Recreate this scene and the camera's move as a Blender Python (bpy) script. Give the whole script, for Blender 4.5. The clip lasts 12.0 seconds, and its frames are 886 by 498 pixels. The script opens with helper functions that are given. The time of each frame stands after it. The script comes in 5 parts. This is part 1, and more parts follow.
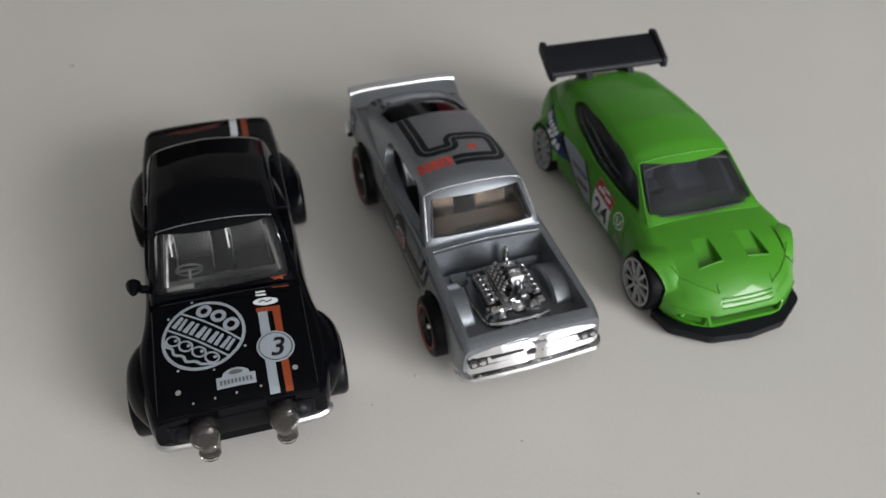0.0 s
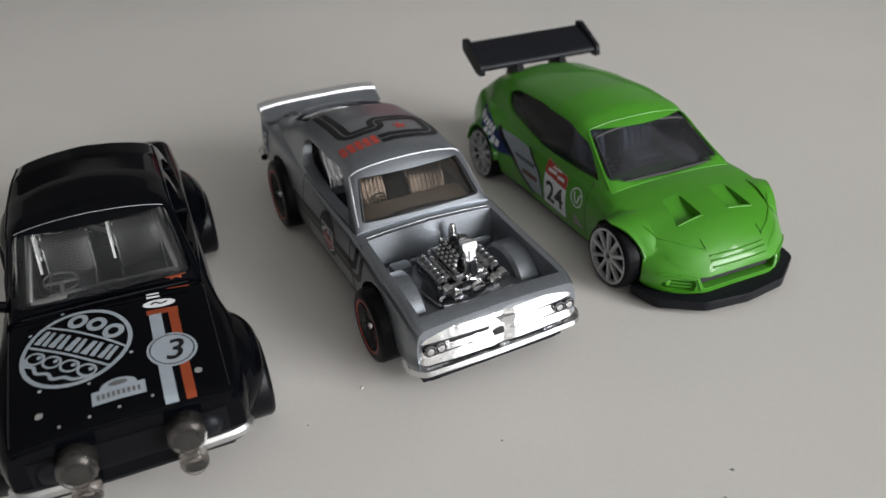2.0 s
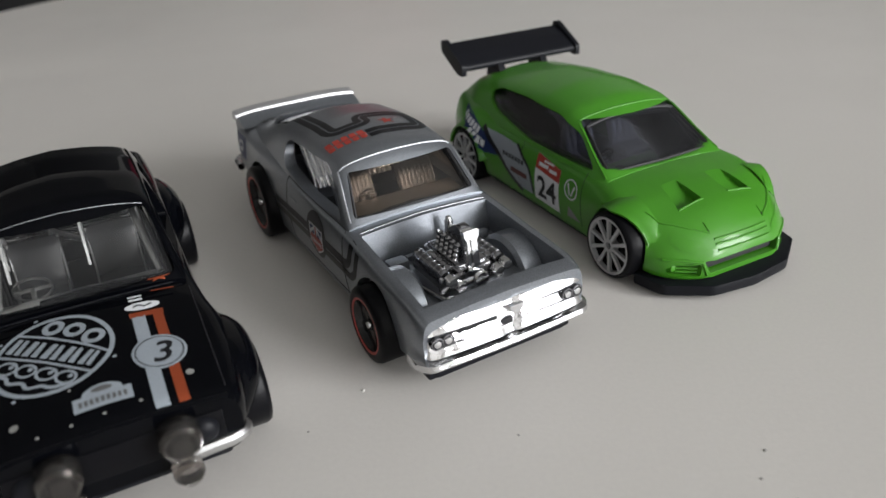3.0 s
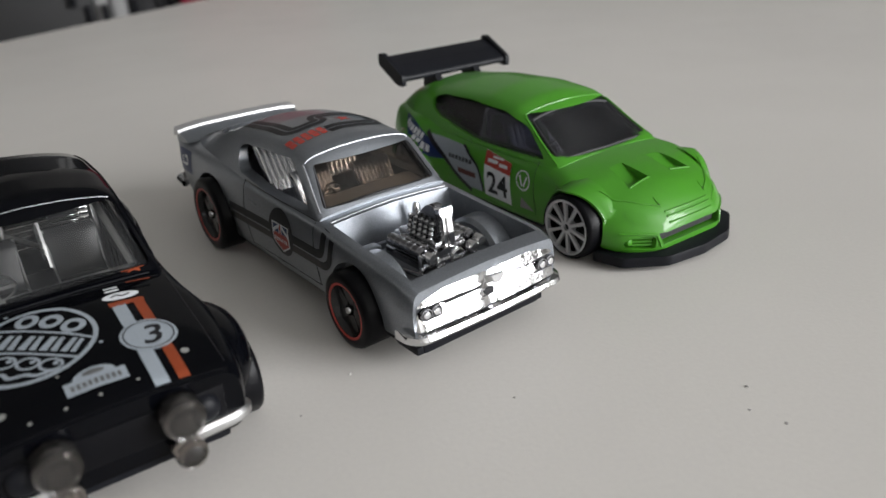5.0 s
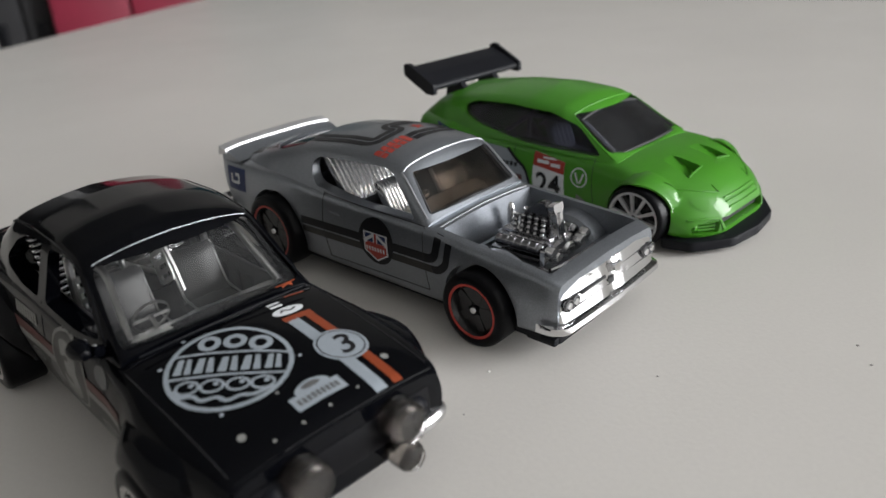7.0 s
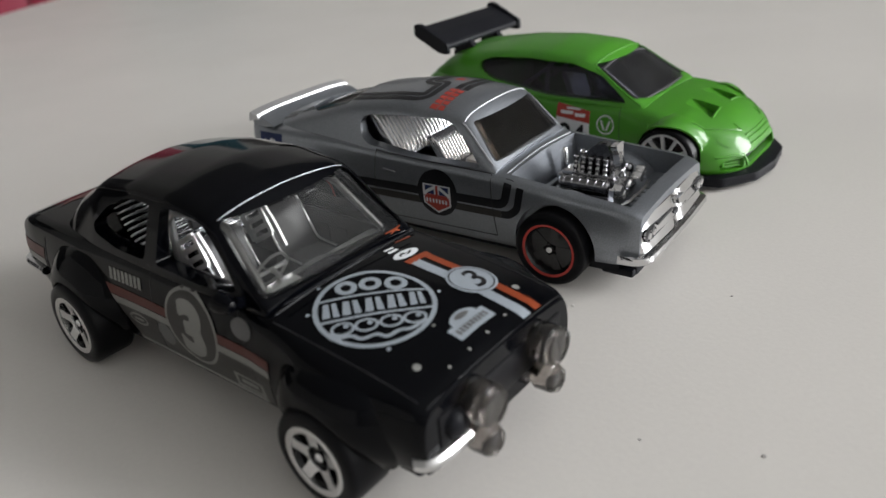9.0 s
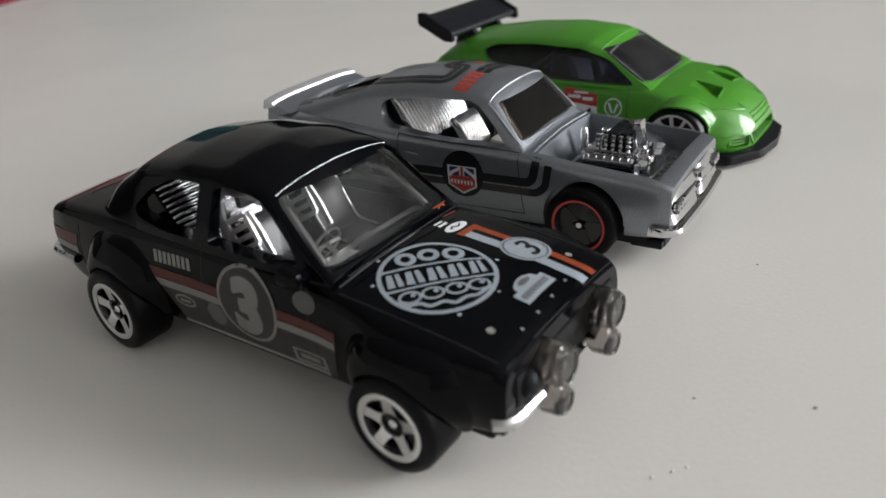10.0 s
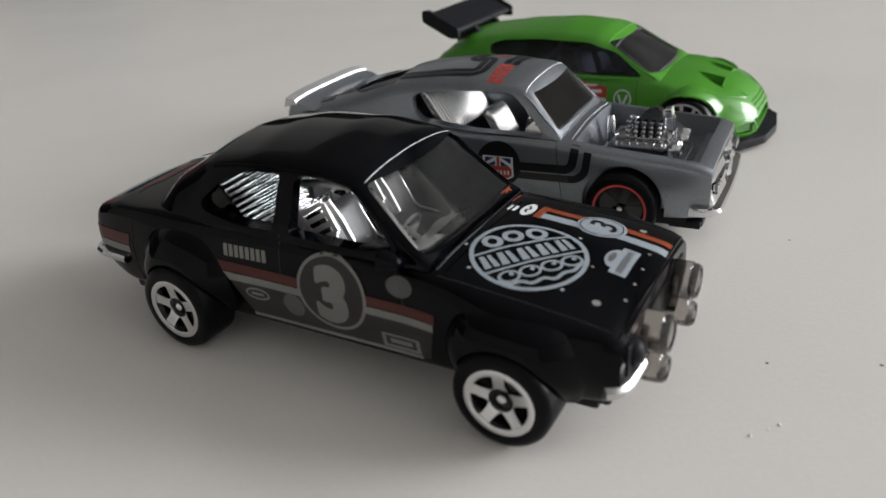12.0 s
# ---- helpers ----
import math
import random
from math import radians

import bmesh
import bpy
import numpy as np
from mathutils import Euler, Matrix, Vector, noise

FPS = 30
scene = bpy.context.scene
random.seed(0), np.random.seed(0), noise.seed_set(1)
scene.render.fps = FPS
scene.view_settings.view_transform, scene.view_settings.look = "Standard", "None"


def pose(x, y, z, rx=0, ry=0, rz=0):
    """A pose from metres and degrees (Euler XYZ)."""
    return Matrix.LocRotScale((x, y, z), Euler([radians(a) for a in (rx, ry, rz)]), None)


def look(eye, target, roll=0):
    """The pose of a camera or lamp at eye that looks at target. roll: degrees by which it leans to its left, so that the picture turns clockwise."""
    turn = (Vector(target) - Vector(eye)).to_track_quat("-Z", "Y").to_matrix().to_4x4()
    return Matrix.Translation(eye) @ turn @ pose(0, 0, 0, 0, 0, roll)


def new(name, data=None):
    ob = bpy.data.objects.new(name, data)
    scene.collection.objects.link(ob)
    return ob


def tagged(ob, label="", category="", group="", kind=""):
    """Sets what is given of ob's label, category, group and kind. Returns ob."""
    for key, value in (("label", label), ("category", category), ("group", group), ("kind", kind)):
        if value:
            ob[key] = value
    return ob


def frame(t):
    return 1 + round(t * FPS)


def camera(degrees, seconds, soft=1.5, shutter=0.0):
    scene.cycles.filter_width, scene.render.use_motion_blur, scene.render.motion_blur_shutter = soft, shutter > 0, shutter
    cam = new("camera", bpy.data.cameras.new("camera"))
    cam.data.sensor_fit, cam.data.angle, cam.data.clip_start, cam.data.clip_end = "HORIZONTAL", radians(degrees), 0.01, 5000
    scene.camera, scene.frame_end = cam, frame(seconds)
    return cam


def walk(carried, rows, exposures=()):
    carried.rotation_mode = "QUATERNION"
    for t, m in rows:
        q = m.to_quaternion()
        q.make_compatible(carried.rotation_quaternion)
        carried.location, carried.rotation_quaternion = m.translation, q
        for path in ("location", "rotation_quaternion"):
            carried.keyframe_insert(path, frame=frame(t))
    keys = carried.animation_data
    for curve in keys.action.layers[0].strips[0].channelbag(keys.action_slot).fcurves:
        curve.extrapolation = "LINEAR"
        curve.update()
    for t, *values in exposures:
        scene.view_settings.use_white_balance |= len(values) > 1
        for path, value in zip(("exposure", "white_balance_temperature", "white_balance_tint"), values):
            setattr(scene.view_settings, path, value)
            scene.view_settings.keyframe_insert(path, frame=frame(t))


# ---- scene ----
cam = camera(61.3, 12.0, soft=1.5)
PATH = [
    (0.0, (0.00476, 0.00653, 0.09979), (0.00268, 0.02125, 0.08641), 1.8),
    (0.5, (0.00839, 0.00537, 0.08792), (0.00627, 0.02086, 0.07544), -0.9),
    (1.0, (0.00804, 0.00621, 0.07988), (0.00632, 0.02239, 0.06826), -1.2),
    (1.5, (0.00756, 0.00615, 0.07342), (0.00595, 0.02278, 0.06244), -2.1),
    (2.0, (0.00578, 0.00871, 0.06823), (0.00484, 0.02571, 0.05775), -2.2),
    (2.5, (0.00457, 0.00869, 0.06570), (0.00394, 0.02598, 0.05566), -3.0),
    (3.0, (0.00082, 0.00997, 0.06057), (0.00086, 0.02748, 0.05090), -3.1),
    (4.8, (-0.00810, 0.00549, 0.05282), (-0.00549, 0.02338, 0.04427), -3.0),
    (5.0, (-0.00953, 0.00517, 0.05268), (-0.00678, 0.02309, 0.04424), -3.2),
    (5.5, (-0.01596, 0.00507, 0.05288), (-0.01241, 0.02292, 0.04457), -2.8),
    (6.0, (-0.02400, 0.00605, 0.05402), (-0.01966, 0.02376, 0.04580), -2.7),
    (6.5, (-0.03188, 0.00801, 0.05499), (-0.02677, 0.02559, 0.04694), -3.0),
    (7.0, (-0.03878, 0.00944, 0.05367), (-0.03324, 0.02679, 0.04541), -3.8),
    (7.5, (-0.04555, 0.00980, 0.05469), (-0.03961, 0.02685, 0.04609), -4.7),
    (9.5, (-0.06441, 0.01437, 0.05142), (-0.05666, 0.03051, 0.04249), -5.0),
    (10.0, (-0.06982, 0.01544, 0.05088), (-0.06161, 0.03133, 0.04193), -5.1),
    (10.5, (-0.07456, 0.01781, 0.05058), (-0.06576, 0.03340, 0.04167), -4.8),
    (11.0, (-0.07812, 0.01956, 0.05037), (-0.06890, 0.03489, 0.04142), -4.7),
    (11.5, (-0.08213, 0.02134, 0.04983), (-0.07252, 0.03637, 0.04080), -4.6),
    (12.0, (-0.08448, 0.02146, 0.05064), (-0.07483, 0.03653, 0.04171), -4.9),
]
cam.data.dof.use_dof, cam.data.dof.focus_distance, cam.data.dof.aperture_fstop = True, 0.1, 31.0
walk(cam, [(t, look(eye, target, roll)) for t, eye, target, roll in PATH], [(0.0, -0.15), (3.0, -0.16), (5.0, -0.1), (7.5, 0.02), (9.5, 0.1), (12.0, 0.12)])

# ---- world, daylight, exposure ----
world = bpy.data.worlds.new("world")
world.use_nodes = True
scene.world = world
bg = world.node_tree.nodes["Background"]
sky = world.node_tree.nodes.new("ShaderNodeTexSky")
sky.sky_type, sky.sun_disc, sky.sun_elevation, sky.sun_rotation = "NISHITA", False, radians(35), radians(60)
world.node_tree.links.new(sky.outputs["Color"], bg.inputs["Color"])
bg.inputs["Strength"].default_value = 0.12


def area(name, eye, target, sx, sy, power, color=(1, 1, 1)):
    lamp = bpy.data.lights.new(name, "AREA")
    lamp.shape, lamp.size, lamp.size_y, lamp.energy, lamp.color = "RECTANGLE", sx, sy, power, color
    ob = new(name, lamp)
    ob.matrix_world = look(eye, target)
    return ob


# daylight that enters by the window beside the table
area("window_daylight", (2.38, -1.43, 0.85), (0.0, -1.43, 0.85), 1.75, 1.5, 172.0, (0.98, 0.985, 1.0))
scene.view_settings.exposure = 0.0


# ---- materials ----
def material(name, color, rough=0.5, metal=0.0, coat=0.0, grain=0.0, grain_scale=4000.0, bump=0.0, bump_scale=900.0, blotch=0.0, blotch_scale=90.0, rough_var=0.0, spec=0.5):
    """A surface with fine grain and larger blotches in colour, varied gloss, and a little relief; scales are per metre."""
    m = bpy.data.materials.new(name)
    m.use_nodes = True
    nt = m.node_tree
    b = nt.nodes["Principled BSDF"]
    b.inputs["Base Color"].default_value = (*color, 1)
    b.inputs["Roughness"].default_value = rough
    b.inputs["Metallic"].default_value = metal
    b.inputs["Coat Weight"].default_value = coat
    b.inputs["Specular IOR Level"].default_value = spec
    b.inputs["Coat Roughness"].default_value = 0.06
    co = nt.nodes.new("ShaderNodeTexCoord")

    def noise_at(scale, detail=4):
        n = nt.nodes.new("ShaderNodeTexNoise")
        n.inputs["Scale"].default_value, n.inputs["Detail"].default_value = scale, detail
        nt.links.new(co.outputs["Object"], n.inputs["Vector"])
        return n.outputs["Fac"]

    def ranged(fac, lo, hi):
        r = nt.nodes.new("ShaderNodeMapRange")
        r.inputs["From Min"].default_value, r.inputs["From Max"].default_value = 0.3, 0.7
        r.inputs["To Min"].default_value, r.inputs["To Max"].default_value = lo, hi
        nt.links.new(fac, r.inputs["Value"])
        return r.outputs["Result"]

    def times(a, c):
        k = nt.nodes.new("ShaderNodeMath")
        k.operation = "MULTIPLY"
        nt.links.new(a, k.inputs[0])
        nt.links.new(c, k.inputs[1])
        return k.outputs[0]

    if grain or blotch:
        value = times(ranged(noise_at(grain_scale, 2), 1 - grain, 1 + grain), ranged(noise_at(blotch_scale), 1 - blotch, 1 + blotch))
        hsv = nt.nodes.new("ShaderNodeHueSaturation")
        hsv.inputs["Color"].default_value = (*color, 1)
        nt.links.new(value, hsv.inputs["Value"])
        nt.links.new(hsv.outputs["Color"], b.inputs["Base Color"])
    if rough_var:
        nt.links.new(ranged(noise_at(blotch_scale * 2.3), max(0.02, rough - rough_var), rough + rough_var), b.inputs["Roughness"])
    if bump:
        bp = nt.nodes.new("ShaderNodeBump")
        bp.inputs["Strength"].default_value, bp.inputs["Distance"].default_value = bump, 0.0002
        nt.links.new(noise_at(bump_scale), bp.inputs["Height"])
        nt.links.new(bp.outputs["Normal"], b.inputs["Normal"])
    return m


def glass(name, tint, gloss=0.8, ior=1.36, rough=0.04, haze=0.0):
    """Thin clear or smoked plastic: light passes straight through, with a glossy skin."""
    m = bpy.data.materials.new(name)
    m.use_nodes = True
    nt = m.node_tree
    nt.nodes.remove(nt.nodes["Principled BSDF"])
    out = nt.nodes["Material Output"]
    tr = nt.nodes.new("ShaderNodeBsdfTransparent")
    tr.inputs["Color"].default_value = (*tint, 1)
    gl = nt.nodes.new("ShaderNodeBsdfGlossy")
    gl.inputs["Roughness"].default_value = rough
    gl.inputs["Color"].default_value = (gloss, gloss, gloss, 1)
    fr = nt.nodes.new("ShaderNodeFresnel")
    fr.inputs["IOR"].default_value = ior
    mix = nt.nodes.new("ShaderNodeMixShader")
    nt.links.new(fr.outputs[0], mix.inputs[0])
    veil = nt.nodes.new("ShaderNodeMixShader")
    dull = nt.nodes.new("ShaderNodeBsdfDiffuse")
    dull.inputs["Color"].default_value = (0.74, 0.76, 0.8, 1)
    co = nt.nodes.new("ShaderNodeTexCoord")
    n = nt.nodes.new("ShaderNodeTexNoise")
    n.inputs["Scale"].default_value, n.inputs["Detail"].default_value = 180, 6
    sc = nt.nodes.new("ShaderNodeMapRange")
    sc.inputs["From Min"].default_value, sc.inputs["From Max"].default_value = 0.3, 0.7
    sc.inputs["To Min"].default_value, sc.inputs["To Max"].default_value = haze * 0.5, haze * 1.5
    nt.links.new(co.outputs["Object"], n.inputs["Vector"])
    nt.links.new(n.outputs["Fac"], sc.inputs["Value"])
    nt.links.new(sc.outputs["Result"], veil.inputs[0])
    nt.links.new(tr.outputs[0], veil.inputs[1])
    nt.links.new(dull.outputs[0], veil.inputs[2])
    nt.links.new(veil.outputs[0], mix.inputs[1])
    nt.links.new(gl.outputs[0], mix.inputs[2])
    nt.links.new(mix.outputs[0], out.inputs["Surface"])
    return m


M_TABLE = material("table_laminate", (0.66, 0.635, 0.6), 0.42, grain=0.015, grain_scale=1500, bump=0.12, bump_scale=1400, blotch=0.025, blotch_scale=14, rough_var=0.05)
M_BLACK = material("black_enamel", (0.0015, 0.0017, 0.0026), 0.08, spec=0.12, bump=0.02, bump_scale=300, blotch=0.1)
M_SILVER = material("silver_flake_paint", (0.24, 0.256, 0.28), 0.34, 0.8, 0.25, grain=0.16, grain_scale=6500, bump=0.1, bump_scale=4200, blotch=0.04, blotch_scale=120)
M_GREEN = material("green_satin_paint", (0.052, 0.228, 0.014), 0.39, 0.0, 0.4, grain=0.05, grain_scale=7000, bump=0.06, bump_scale=1500, blotch=0.04, spec=0.25)
M_TYRE = material("tyre_plastic", (0.004, 0.004, 0.005), 0.3, spec=0.1, bump=0.05, blotch=0.1)
M_PLASTIC = material("black_plastic", (0.007, 0.0075, 0.01), 0.42, spec=0.15, bump=0.08, bump_scale=2500, blotch=0.1)
M_CHROME = material("vacuum_chrome", (0.68, 0.68, 0.69), 0.1, 1.0, bump=0.3, bump_scale=900)
M_FASCIA = material("bright_fascia_chrome", (0.68, 0.68, 0.69), 0.08, 1.0, bump=0.6, bump_scale=420)
M_RIMGREY = material("grey_rim_plastic", (0.42, 0.43, 0.44), 0.35, 0.2, grain=0.05)
M_RIMBLACK = material("black_rim_plastic", (0.008, 0.008, 0.009), 0.25)
M_RED = material("red_ring_print", (0.45, 0.03, 0.02), 0.35, blotch=0.06, blotch_scale=400)
M_METAL = material("bare_die_cast_metal", (0.72, 0.72, 0.72), 0.22, 1.0, bump=0.15, bump_scale=1500)
M_SMOKE = glass("smoked_plastic", (0.42, 0.375, 0.33), 0.85, 1.33, 0.05, 0.003)
M_CLEAR = glass("clear_plastic", (0.76, 0.76, 0.75), 0.9, 1.28, 0.05, 0.009)
M_DARKGLASS = glass("dark_plastic", (0.55, 0.56, 0.62), 0.9, 1.36, 0.06, 0.018)
M_SIDEGLASS = glass("darker_plastic", (0.42, 0.43, 0.48), 0.9, 1.33, 0.06, 0.006)
M_REARGLASS = glass("nearly_black_plastic", (0.16, 0.15, 0.15), 0.7, 1.3, 0.06)
M_LAMP = material("tinted_clear_lamp_plastic", (0.44, 0.405, 0.38), 0.09)
M_LAMP.node_tree.nodes["Principled BSDF"].inputs["Transmission Weight"].default_value = 0.97
M_DULLCHROME = material("worn_chrome", (0.58, 0.58, 0.58), 0.33, 1.0, bump=0.2, bump_scale=900)
M_GUNMETAL = material("dull_engine_metal", (0.36, 0.36, 0.37), 0.24, 1.0, bump=0.15, bump_scale=1500)
M_DARKMETAL = material("dark_engine_metal", (0.2, 0.2, 0.21), 0.22, 1.0, bump=0.15, bump_scale=1500)
# lighter than the silver paint: the tail lip's highlight is in this colour
M_TAIL = material("tail_highlight_metal", (0.66, 0.66, 0.67), 0.55, 1.0, bump=0.2, bump_scale=1800)
M_BARE = material("polished_bare_edge", (0.97, 0.97, 0.97), 0.6, 1.0, bump=0.1, bump_scale=2500)
M_INSIDE = material("grey_interior_plastic", (0.16, 0.16, 0.17), 0.4, blotch=0.1)
M_SEATCHROME = material("satin_seat_chrome", (0.9, 0.9, 0.91), 0.26, 1.0, bump=0.3, bump_scale=1500)
M_SEAT = material("dull_grey_seat", (0.032, 0.032, 0.034), 0.42, 0.1, bump=0.15, bump_scale=1500)
M_PALEPART = material("pale_plastic", (0.5, 0.5, 0.49), 0.35, blotch=0.06)
# worn edges on the silver car; a painted glass glint on the black one
M_WORN_GLINT = material("worn_edge_and_glint_silver", (0.36, 0.37, 0.39), 0.46, 0.95, grain=0.25, grain_scale=6000, bump=0.3, bump_scale=2500)
M_GROOVE = material("dark_groove", (0.01, 0.01, 0.012), 0.6)
M_TAN = material("pale_dashboard_plastic", (0.82, 0.78, 0.73), 0.3, 0.3, blotch=0.08)


def ink(name, color, rough=0.35):
    return material(name, color, rough, grain=0.06, grain_scale=5000, blotch=0.05, blotch_scale=300, spec=0.22)


I_WHITE = ink("white_print", (0.62, 0.64, 0.66))
I_PALE = ink("pale_blue_white_print", (0.255, 0.285, 0.315))
I_ORANGE = ink("orange_print", (0.21, 0.042, 0.016))
I_DARKRED = ink("dull_red_print", (0.085, 0.024, 0.02))
I_GREY = ink("grey_print", (0.2, 0.2, 0.19))
I_DIM = ink("dim_grey_print", (0.1, 0.1, 0.1))
I_DARKGREY = ink("dark_grey_print", (0.032, 0.03, 0.028))
I_BLACK = ink("black_print", (0.008, 0.008, 0.01))
I_NAVY = ink("navy_print", (0.012, 0.025, 0.09))
I_RED = ink("red_print", (0.34, 0.046, 0.034))

MM = 0.001


# ---- mesh helpers: all shapes in millimetres, parts are stored in metres ----
def keyed(keys, x, blur=0.8):
    def at(v):
        if v <= keys[0][0]:
            return keys[0][1:]
        for a, b in zip(keys, keys[1:]):
            if v <= b[0]:
                f = (v - a[0]) / (b[0] - a[0])
                return [p + (q - p) * f for p, q in zip(a[1:], b[1:])]
        return keys[-1][1:]

    blur = min(blur, x - keys[0][0], keys[-1][0] - x)
    return [sum(c) / 3 for c in zip(at(x - blur), at(x), at(x + blur))]


def rounded(points, radii, steps=4, closed=False):
    """A polyline with each corner replaced by a small curve; radii 0 keep a corner as steps equal points."""
    out = []
    n = len(points)
    for i, (p, r) in enumerate(zip(points, radii)):
        if not closed and i in (0, n - 1):
            out.append(tuple(p))
            continue
        p = Vector(p)
        a, b = Vector(points[i - 1]) - p, Vector(points[(i + 1) % n]) - p
        ra, rb = min(r, a.length * 0.48), min(r, b.length * 0.48)
        s, e = p + (a.normalized() * ra if a.length else a), p + (b.normalized() * rb if b.length else b)
        for k in range(steps + 1):
            f = k / steps
            out.append(tuple(s * (1 - f) ** 2 + p * 2 * f * (1 - f) + e * f * f))
    return out


def loft(rings, closed_ring=True, caps=True):
    bm = bmesh.new()
    vs = [[bm.verts.new(p) for p in ring] for ring in rings]
    n = len(rings[0])
    for a, b in zip(vs, vs[1:]):
        for i in range(n if closed_ring else n - 1):
            j = (i + 1) % n
            bm.faces.new((a[i], a[j], b[j], b[i]))
    if caps:
        bm.faces.new(list(reversed(vs[0])))
        bm.faces.new(vs[-1])
    bmesh.ops.recalc_face_normals(bm, faces=bm.faces)
    return bm


def mirrored(half, x):
    return [(x, y, z) for y, z in half] + [(x, -y, z) for y, z in reversed(half[1:-1])]


def stations(keys, step):
    n = int((keys[-1][0] - keys[0][0]) / step)
    return [keys[0][0] + (keys[-1][0] - keys[0][0]) * i / n for i in range(n + 1)]


def body_loft(keys, step=0.6, shoulder=1.6, belly=1.2, side=3.0):
    """keys: x, z and half width of the bottom, of the widest line and of the shoulder, z of the top's middle."""
    rings = []
    for x in stations(keys, step):
        zb, wb, zm, wm, zs, ws, zt = keyed(keys, x)
        half = [(0, zb), (wb, zb), (wm, zm), (ws, zs), (ws * 0.5, zs + (zt - zs) * 0.75), (0, zt)]
        rings.append(mirrored(rounded(half, [0, belly, side, shoulder, 5, 0]), x))
    return loft(rings)


def cabin_loft(keys, inset=0.0, step=0.6, edge=2.0, drop=0.0):
    """keys: x, z and half width of the base, z and half width of the roof's edge, z of the roof's middle."""
    rings = []
    for x in stations(keys, step):
        zb, wb, zr, wr, zt = keyed(keys, x)
        zb -= drop
        half = [(0, zb), (wb - inset, zb), (wr - inset, zr - inset * 0.6), (wr * 0.5, zr + (zt - zr) * 0.75 - inset), (0, zt - inset)]
        rings.append(mirrored(rounded(half, [0, 0.3, edge, 5, 0]), x))
    return loft(rings)


def prism(poly, axis, lo, hi):
    """A closed prism from a polygon in the two other axes (in x, y, z order), between lo and hi on the axis."""
    def place(p, v):
        q = list(p)
        q.insert(axis, v)
        return q

    return loft([[place(p, lo) for p in poly], [place(p, hi) for p in poly]])


def soft_poly(points, r=0.8):
    return rounded([Vector(p) for p in points], [r] * len(points), 4, True)


def box(x0, x1, y0, y1, z0, z1, bevel=0.0):
    bm = bmesh.new()
    bmesh.ops.create_cube(bm, size=1, matrix=Matrix.Translation(((x0 + x1) / 2, (y0 + y1) / 2, (z0 + z1) / 2)) @ Matrix.Diagonal((x1 - x0, y1 - y0, z1 - z0, 1)))
    if bevel:
        bmesh.ops.bevel(bm, geom=bm.edges[:], offset=bevel, segments=2, profile=0.6, affect="EDGES")
    return bm


def moved(bm, m):
    bmesh.ops.transform(bm, matrix=m, verts=bm.verts)
    bmesh.ops.recalc_face_normals(bm, faces=bm.faces)
    return bm


def joined(*parts_):
    out = bmesh.new()
    for bm in parts_:
        me = bpy.data.meshes.new("join")
        bm.to_mesh(me)
        bm.free()
        out.from_mesh(me)
        bpy.data.meshes.remove(me)
    return out


def boolean(a, b, operation="DIFFERENCE"):
    obs = []
    for bm in (a, b):
        bmesh.ops.recalc_face_normals(bm, faces=bm.faces)
        me = bpy.data.meshes.new("cut")
        bm.to_mesh(me)
        bm.free()
        obs.append(new("cut", me))
    mod = obs[0].modifiers.new("cut", "BOOLEAN")
    mod.object, mod.operation, mod.solver = obs[1], operation, "EXACT"
    me = bpy.data.meshes.new_from_object(obs[0].evaluated_get(bpy.context.evaluated_depsgraph_get()))
    out = bmesh.new()
    out.from_mesh(me)
    for me_ in [o.data for o in obs] + [me]:
        for o in obs:
            if o is not None and o.data is me_:
                bpy.data.objects.remove(o)
                obs[obs.index(o)] = None
                break
        bpy.data.meshes.remove(me_)
        obs = [o for o in obs if o is not None]
    return out


def part(name, bm, mat, parent, label="", smooth=38):
    me = bpy.data.meshes.new(name)
    bm.to_mesh(me)
    bm.free()
    me.transform(Matrix.Diagonal((MM, MM, MM, 1)))
    me.materials.append(mat)
    if smooth:
        me.polygons.foreach_set("use_smooth", [True] * len(me.polygons))
        me.set_sharp_from_angle(angle=radians(smooth))
    ob = new(name, me)
    ob.parent = parent
    if label:
        tagged(ob, label)
    return ob


def turned(profile, at=(0, 0, 0), side=1, segments=36, sweep=360.0, start=0.0, axis="y"):
    """A surface of revolution about an axis through at; profile of (radius, distance along the axis)."""
    full = sweep >= 359.9
    rows = []
    for k in range(segments if full else segments + 1):
        a = radians(start + sweep * k / segments)
        c, s = math.cos(a), math.sin(a)
        ring = []
        for r, h in profile:
            h *= side
            p = {"y": (r * c, h, r * s), "x": (h, r * c, r * s), "z": (r * c, r * s, h)}[axis]
            ring.append([u + v for u, v in zip(p, at)])
        rows.append(ring)
    bm = bmesh.new()
    vs = [[bm.verts.new(p) for p in ring] for ring in rows]
    for k in range(segments):
        a, b = vs[k], vs[(k + 1) % len(vs)]
        for i in range(len(profile) - 1):
            bm.faces.new((a[i], a[i + 1], b[i + 1], b[i]))
    if not full:
        bm.faces.new(vs[0])
        bm.faces.new(vs[-1])
    bmesh.ops.remove_doubles(bm, verts=bm.verts, dist=1e-4)
    bmesh.ops.recalc_face_normals(bm, faces=bm.faces)
    return bm


